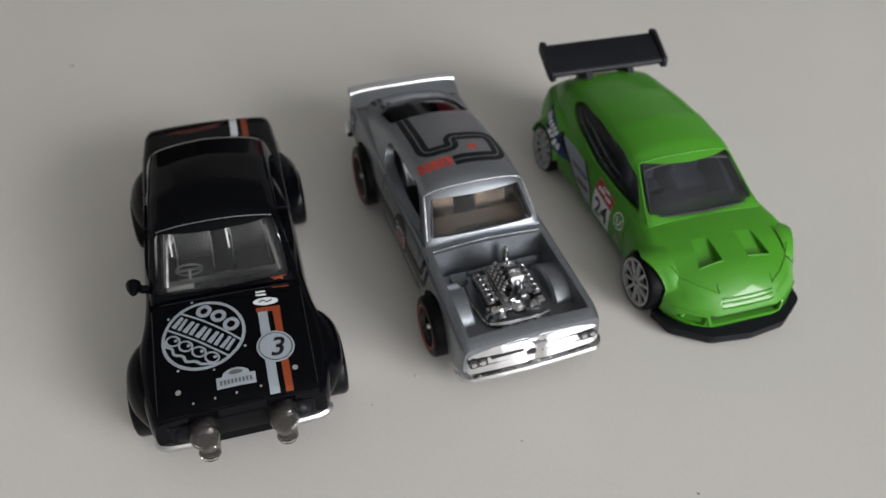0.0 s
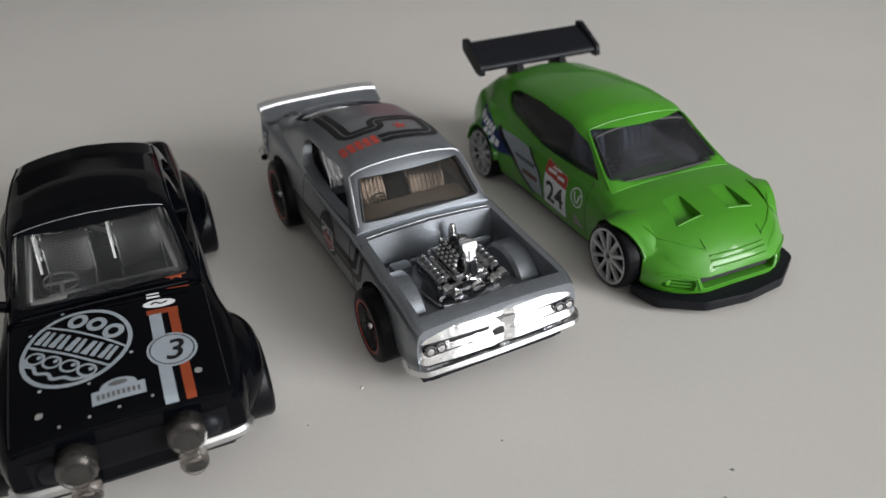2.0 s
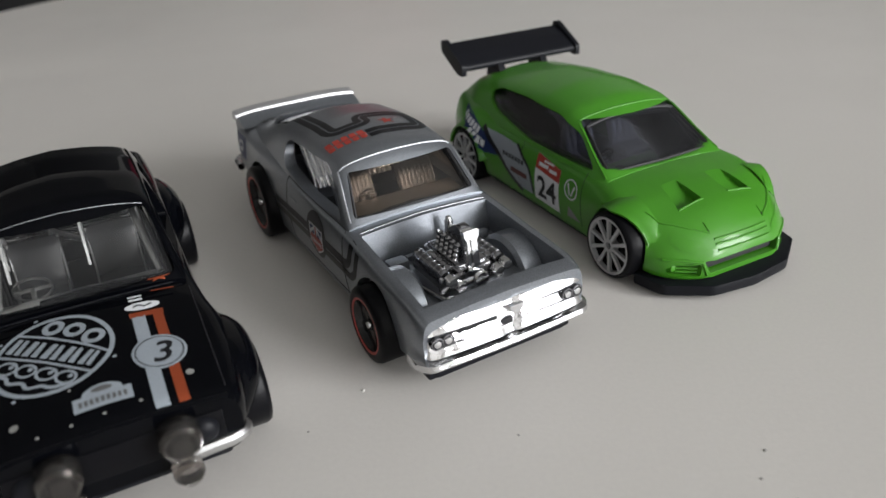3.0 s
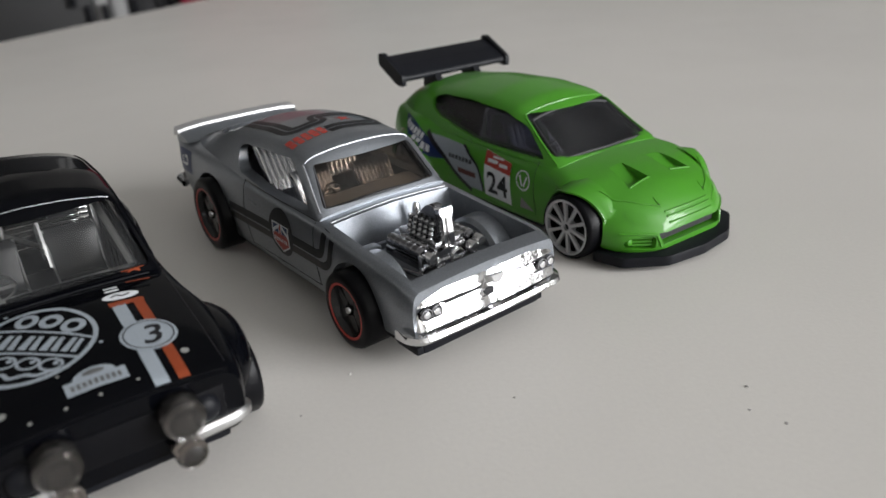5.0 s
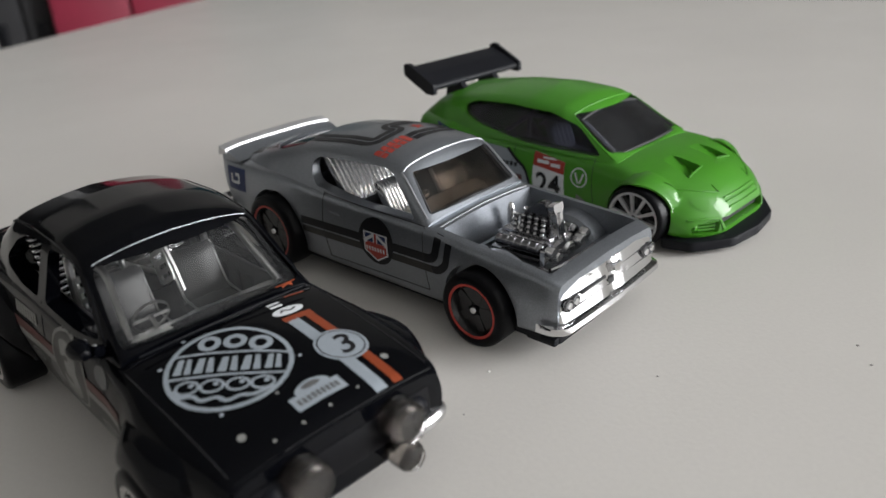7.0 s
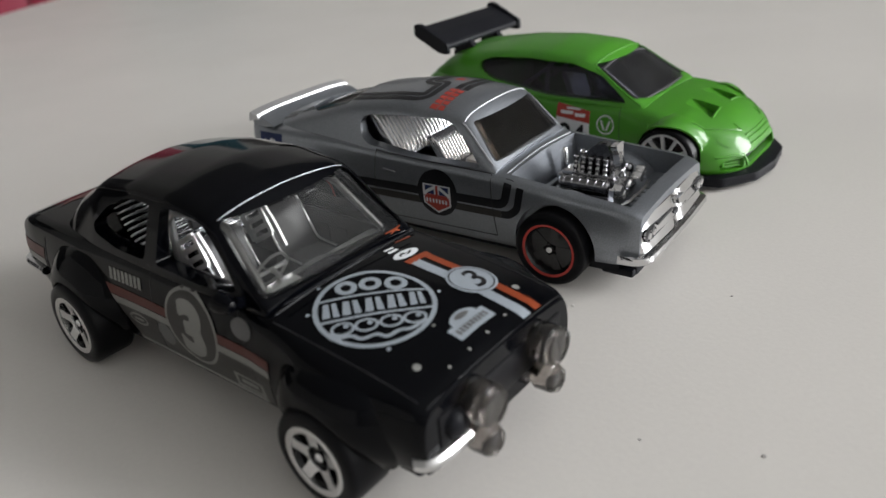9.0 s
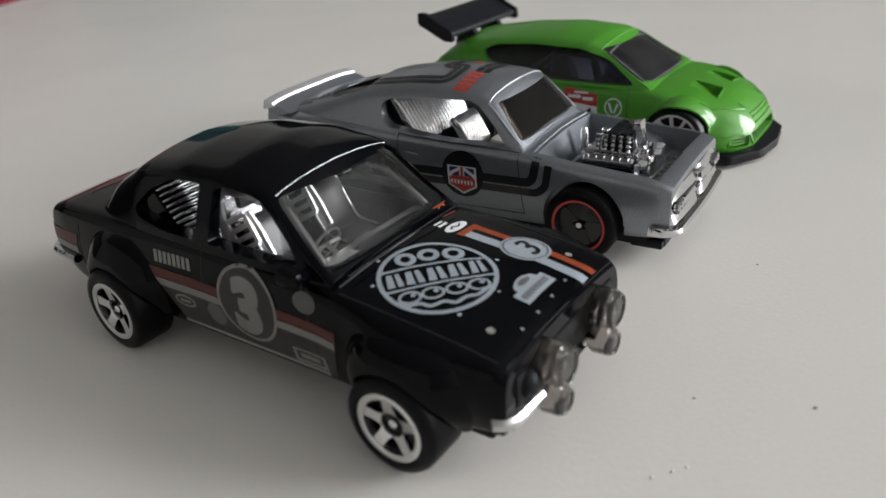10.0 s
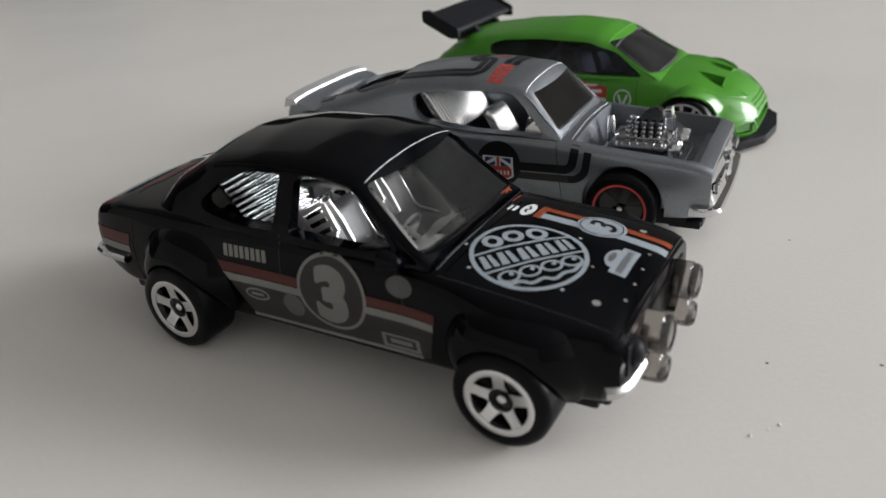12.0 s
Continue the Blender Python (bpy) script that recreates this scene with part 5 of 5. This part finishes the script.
    cabin = boolean(cabin_loft(ck), cabin_loft([(k[0] * 0.985 - 0.4, *k[1:]) for k in ck], 0.9, drop=6))
    ws = prism(soft_poly([(-11.0, 13.9), (-6, 13.4), (6, 13.4), (11.0, 13.9), (9.3, 19.2), (-9.3, 19.2)], 0.7), 0, -24, 6)
    side = prism(soft_poly([(-8.6, 13.3), (-14.6, 17.6), (-20, 19.2), (-30, 19.6), (-38.6, 19.2), (-41.6, 18.2), (-41.0, 16.6), (-38.0, 15.5), (-25, 13.6)], 1.2), 1, -30, 30)
    rear = prism(soft_poly([(-8.5, 15.6), (8.5, 15.6), (8, 18.2), (-8, 18.2)], 0.7), 0, -65, -48)
    shell = boolean(cabin_loft(ck, 0.45), cabin_loft(ck, 0.85, drop=2))
    shells = [shell, shell.copy(), shell.copy()]
    for name, cutter, sh, pane in (("windscreen", ws, shells[0], M_DARKGLASS), ("side_window", side, shells[1], M_SIDEGLASS), ("rear_window", rear, shells[2], M_SIDEGLASS)):
        part(name, boolean(sh, cutter.copy(), "INTERSECT"), pane, car, "dark tinted plastic " + name.replace("_", " "))
    cabin = boolean(boolean(cabin, ws), side)
    cabin = boolean(cabin, rear)
    tree_g = tree_of(joined(body.copy(), cabin.copy()))
    down = lambda x, y: ((x, y, 60), (0, 0, -1))
    beads = []
    for s in (1, -1):
        beads.append(("lamp_brow", ridge(tree_g, path_of([(3.2, s * 11.9), (5.4, s * 10.6), (8.0, s * 7.8), (9.6, s * 5.2)]), down, 0.16)))
        beads.append(("bumper_edge", ridge(tree_g, path_of([(s * 12.2, 5.6), (s * 9.6, 5.6), (s * 7.6, 5.2), (s * 7.0, 3.3)]), front, 0.22)))
        for z in (3.55, 4.1, 4.65):
            beads.append(("fog_bar", tube([(16.3 - 0.72 * 10.4, s * 10.4, z), (16.3 - 0.72 * 7.9, s * 7.9, z)], 0.2, 6)))
        beads.append(("fog_lamp", turned([(0, 0.5), (0.5, 0.35), (0.65, -0.1), (0.65, -0.8), (0, -0.8)], (8.5, s * 10.8, 4.1), 1, 16, axis="x")))
        beads.append(("pin_base", ridge(tree_g, path_of([(8.2, s * 5.3), (9.2, s * 5.3)], 4), down, 0.14)))
    for z in (8.1, 7.5, 6.7):
        beads.append(("nose_rib", ridge(tree_g, path_of([(-5.0, z - 0.1), (0, z), (5.0, z - 0.1)], 14), front, 0.2)))
    for s in (1, -1):
        beads.append(("screen_trim", ridge(tree_g, path_of([(-16.0, s * 9.7), (-6.3, s * 11.6)], 10), down, 0.18)))
        beads.append(("vent_lip", ridge(tree_g, path_of([(4.85, s * 2.5), (5.05, s * 7.2)], 6), down, 0.18)))
    beads.append(("header_trim", ridge(tree_g, path_of([(-16.4, -9.4), (-15.9, 0), (-16.4, 9.4)], 14), down, 0.18)))
    pane_tree = tree_of(cabin_loft(ck, 0.42))
    for a, b in (((-15.1, -9.0), (-15.1, 9.0)), ((-6.9, -10.5), (-6.4, 0)), ((-6.4, 0), (-6.9, 10.5)), ((-15.1, -9.0), (-6.9, -10.5)), ((-15.1, 9.0), (-6.9, 10.5))):
        part("screen_seal", ridge(pane_tree, path_of([a, b], 12), down, 0.28), M_GROOVE, car)
    part("body", boolean(body, cabin, "UNION"), M_GREEN, car)
    for name, bm in beads:
        part(name, bm, M_GREEN, car)
    for s in (1, -1):
        part("bonnet_pin", ridge(tree_g, path_of([(8.2, s * 5.3), (9.5, s * 5.3)], 4), down, 0.12), M_GROOVE, car)
    for s in (1, -1):
        lens = soft_poly([(s * 10.6, 8.7), (s * 10.9, 7.9), (s * 9.9, 6.9), (s * 8.2, 6.5), (s * 6.6, 6.8), (s * 5.8, 7.3), (s * 7.0, 7.9), (s * 8.8, 8.4)], 0.3)
        decal("headlamp", [lens], M_GREEN, car, tree_g, lambda u, v: ((60, u, v), (-1, 0, 0)), lift=0.12, label="green moulded headlamp")
    part("intake", box(8.4, 10.8, -6.5, 6.5, 3.8, 5.3), M_GROOVE, car)
    for pts in (path_of([(-26.5, 13.4), (-27.5, 8), (-27, 4)]), path_of([(-9.6, 13), (-9.2, 8), (-9, 4)])):
        part("shut_line", ridge(tree_g, pts, lambda x, z: ((x, -60, z), (0, 1, 0)), 0.06), M_GROOVE, car)
    # black plastic splitter, base and wing
    lip = [(4.5, -14.6), (9.6, -13.4), (13.7, -7.4), (14.6, 0), (13.7, 7.4), (9.6, 13.4), (4.5, 14.6)]
    bm = prism(soft_poly(lip, 0.8), 2, 0.8, 2.5)
    bmesh.ops.bevel(bm, geom=bm.edges[:], offset=0.25, segments=2, profile=0.6, affect="EDGES")
    part("splitter", bm, M_PLASTIC, car, "black plastic front splitter")
    part("chassis", joined(box(-55, 6, -11.5, 11.5, 1.8, 4.2, 0.5), box(-38, -6, -12.6, 12.6, 1.6, 3.4, 0.4), tube([(0, -13, rf), (0, 13, rf)], 0.6), tube([(-base, -13, rr), (-base, 13, rr)], 0.6)), M_PLASTIC, car)
    wing = new("rear_wing")
    wing.parent = car
    foil = [(-54.8, 24.2), (-54.3, 24.9), (-51, 23.6), (-47.6, 21.9), (-47.2, 21.3), (-47.4, 20.6), (-48.6, 20.5), (-52, 22.2)]
    part("wing_blade", prism(soft_poly(foil, 0.4), 1, -13.4, 12.6), M_PLASTIC, wing)
    for s, y in ((-1, -13.7), (1, 12.9)):
        part("end_plate", prism(soft_poly([(-55.2, 25.4), (-53.8, 25.6), (-46.9, 22.0), (-46.8, 19.9), (-49, 20.0), (-55.2, 23.2)], 0.5), 1, y - 0.45, y + 0.45), M_PLASTIC, wing)
    for y in (-5.4, 4.4):
        part("wing_strut", prism(soft_poly([(-50.5, 22.4), (-47.4, 21.4), (-45.6, 19.2), (-51.5, 17.6)], 0.3), 1, y - 0.7, y + 0.7), M_PLASTIC, wing)
    # interior seen through dark glass
    inside = new("interior")
    inside.parent = car
    part("floor_pan", box(-42, -10, -10.3, 10.3, 5.8, 7, 0.2), M_INSIDE, inside)
    for y in (-5, 5):
        part("front_seat", bucket_seat(-22, y, 10.5, 5, 20), M_RIMGREY, inside, "grey ribbed bucket seat")
    part("roll_cage", joined(tube(rounded([(-27, -9.4, 8), (-27, -8.4, 18.2), (-27, 8.4, 18.2), (-27, 9.4, 8)], [0, 2, 2, 0]), 0.45, 8), *[tube(rounded([(-27, s * 8.6, 17.6), (-16.5, s * 8.3, 17.4), (-10, s * 9.4, 12)], [0, 1.5, 0]), 0.4, 8) for s in (1, -1)], tube([(-27, -8.6, 17.5), (-38, -8.8, 10)], 0.4, 8), tube([(-27, 8.6, 17.5), (-38, 8.8, 10)], 0.4, 8)), M_RIMGREY, inside)
    part("dashboard", box(-12.5, -8.2, -9.8, 9.8, 10, 12.6, 0.7), M_INSIDE, inside)
    part("steering_wheel", steering(-14.5, -5, 12.8), M_PLASTIC, inside)
    # prints on the right flank
    at = side_at(0, 0)
    decal("navy_patch", [[(-48.0, 14.4), (-43.5, 14.0), (-37.0, 11.2), (-34.2, 8.2), (-37.5, 8.0), (-41.5, 9.8)]], I_NAVY, car, tree_g, at, label="navy patch with pale bars")
    decal("patch_print", [[(-46 + 1.1 * k, 12.9 - 0.32 * k), (-45.2 + 1.1 * k, 12.7 - 0.32 * k), (-45.0 + 1.1 * k, 13.7 - 0.3 * k), (-45.8 + 1.1 * k, 13.9 - 0.3 * k)] for k in range(6)] + [[(-42.5 + 1.3 * k, 10.4 - 0.4 * k), (-41.5 + 1.3 * k, 10.1 - 0.4 * k), (-41.3 + 1.3 * k, 11.4 - 0.4 * k), (-42.3 + 1.3 * k, 11.7 - 0.4 * k)] for k in range(4)], I_WHITE, car, tree_g, at, lift=0.09)
    decal("white_patch", [[(-38.5, 12.6), (-28.5, 12.0), (-24.0, 9.0), (-23.2, 4.4), (-27, 4.4), (-33.5, 7.6)]], I_PALE, car, tree_g, at, label="pale patch with thin bars")
    decal("patch_edge", stroke([(-38.8, 12.8), (-34.5, 9.2), (-30.5, 5.8), (-26.5, 3.8)], 0.9, 2) + stroke([(-28.4, 12.2), (-26.2, 10.4), (-23.8, 9.0), (-22.8, 4.6)], 0.6, 1.5) + [rect(-32.6 + 1.0 * k, 9.0, -31.9 + 1.0 * k, 9.8) for k in range(7)], I_BLACK, car, tree_g, at, lift=0.09)
    decal("patch_mark", [rect(-30, 6.6, -24.8, 7.6)], I_DARKRED, car, tree_g, at, lift=0.09)
    decal("door_plate", [[(-22.0, 12.6), (-15.2, 11.6), (-15.2, 4.0), (-22.4, 4.2)]], I_WHITE, car, tree_g, at, lift=0.1, label="white door plate with red head and black 24")
    decal("plate_head", [[(-22.0, 12.6), (-15.2, 11.6), (-15.2, 9.4), (-22.1, 10.1)]], I_RED, car, tree_g, at, lift=0.14)
    decal("head_print", [rect(-21.2, 10.7, -18.6, 11.3), rect(-18.2, 10.4, -16.1, 11.0), rect(-20, 11.6, -17.2, 11.95)], I_WHITE, car, tree_g, at, lift=0.17, fine=0.6)
    decal("door_number", lettering("24", -18.7, 7.1, 4.0, 0.0, 0.12), I_BLACK, car, tree_g, at, lift=0.14, fine=0.6, label="black number 24")
    decal("ring_badge", ring(-12.0, 9.5, 1.75, 0.25) + stroke([(-12.9, 10.3), (-12.2, 8.5)], 0.35) + stroke([(-11.1, 10.3), (-11.8, 8.5)], 0.35), I_WHITE, car, tree_g, at, lift=0.1, label="small pale ring badge")
    decal("rear_sill_mark", [[(-12.5, 6.4), (-9.4, 4.6), (-13, 4.4)]], I_GREY, car, tree_g, at, lift=0.08)
    for x, r in ((0, rf), (-base, rr)):
        for s in (1, -1):
            wheel(car, x, -(half - 1.1) if s < 0 else half - 2.9, r, 4.6, "ten")
    return car


green_hatchback()
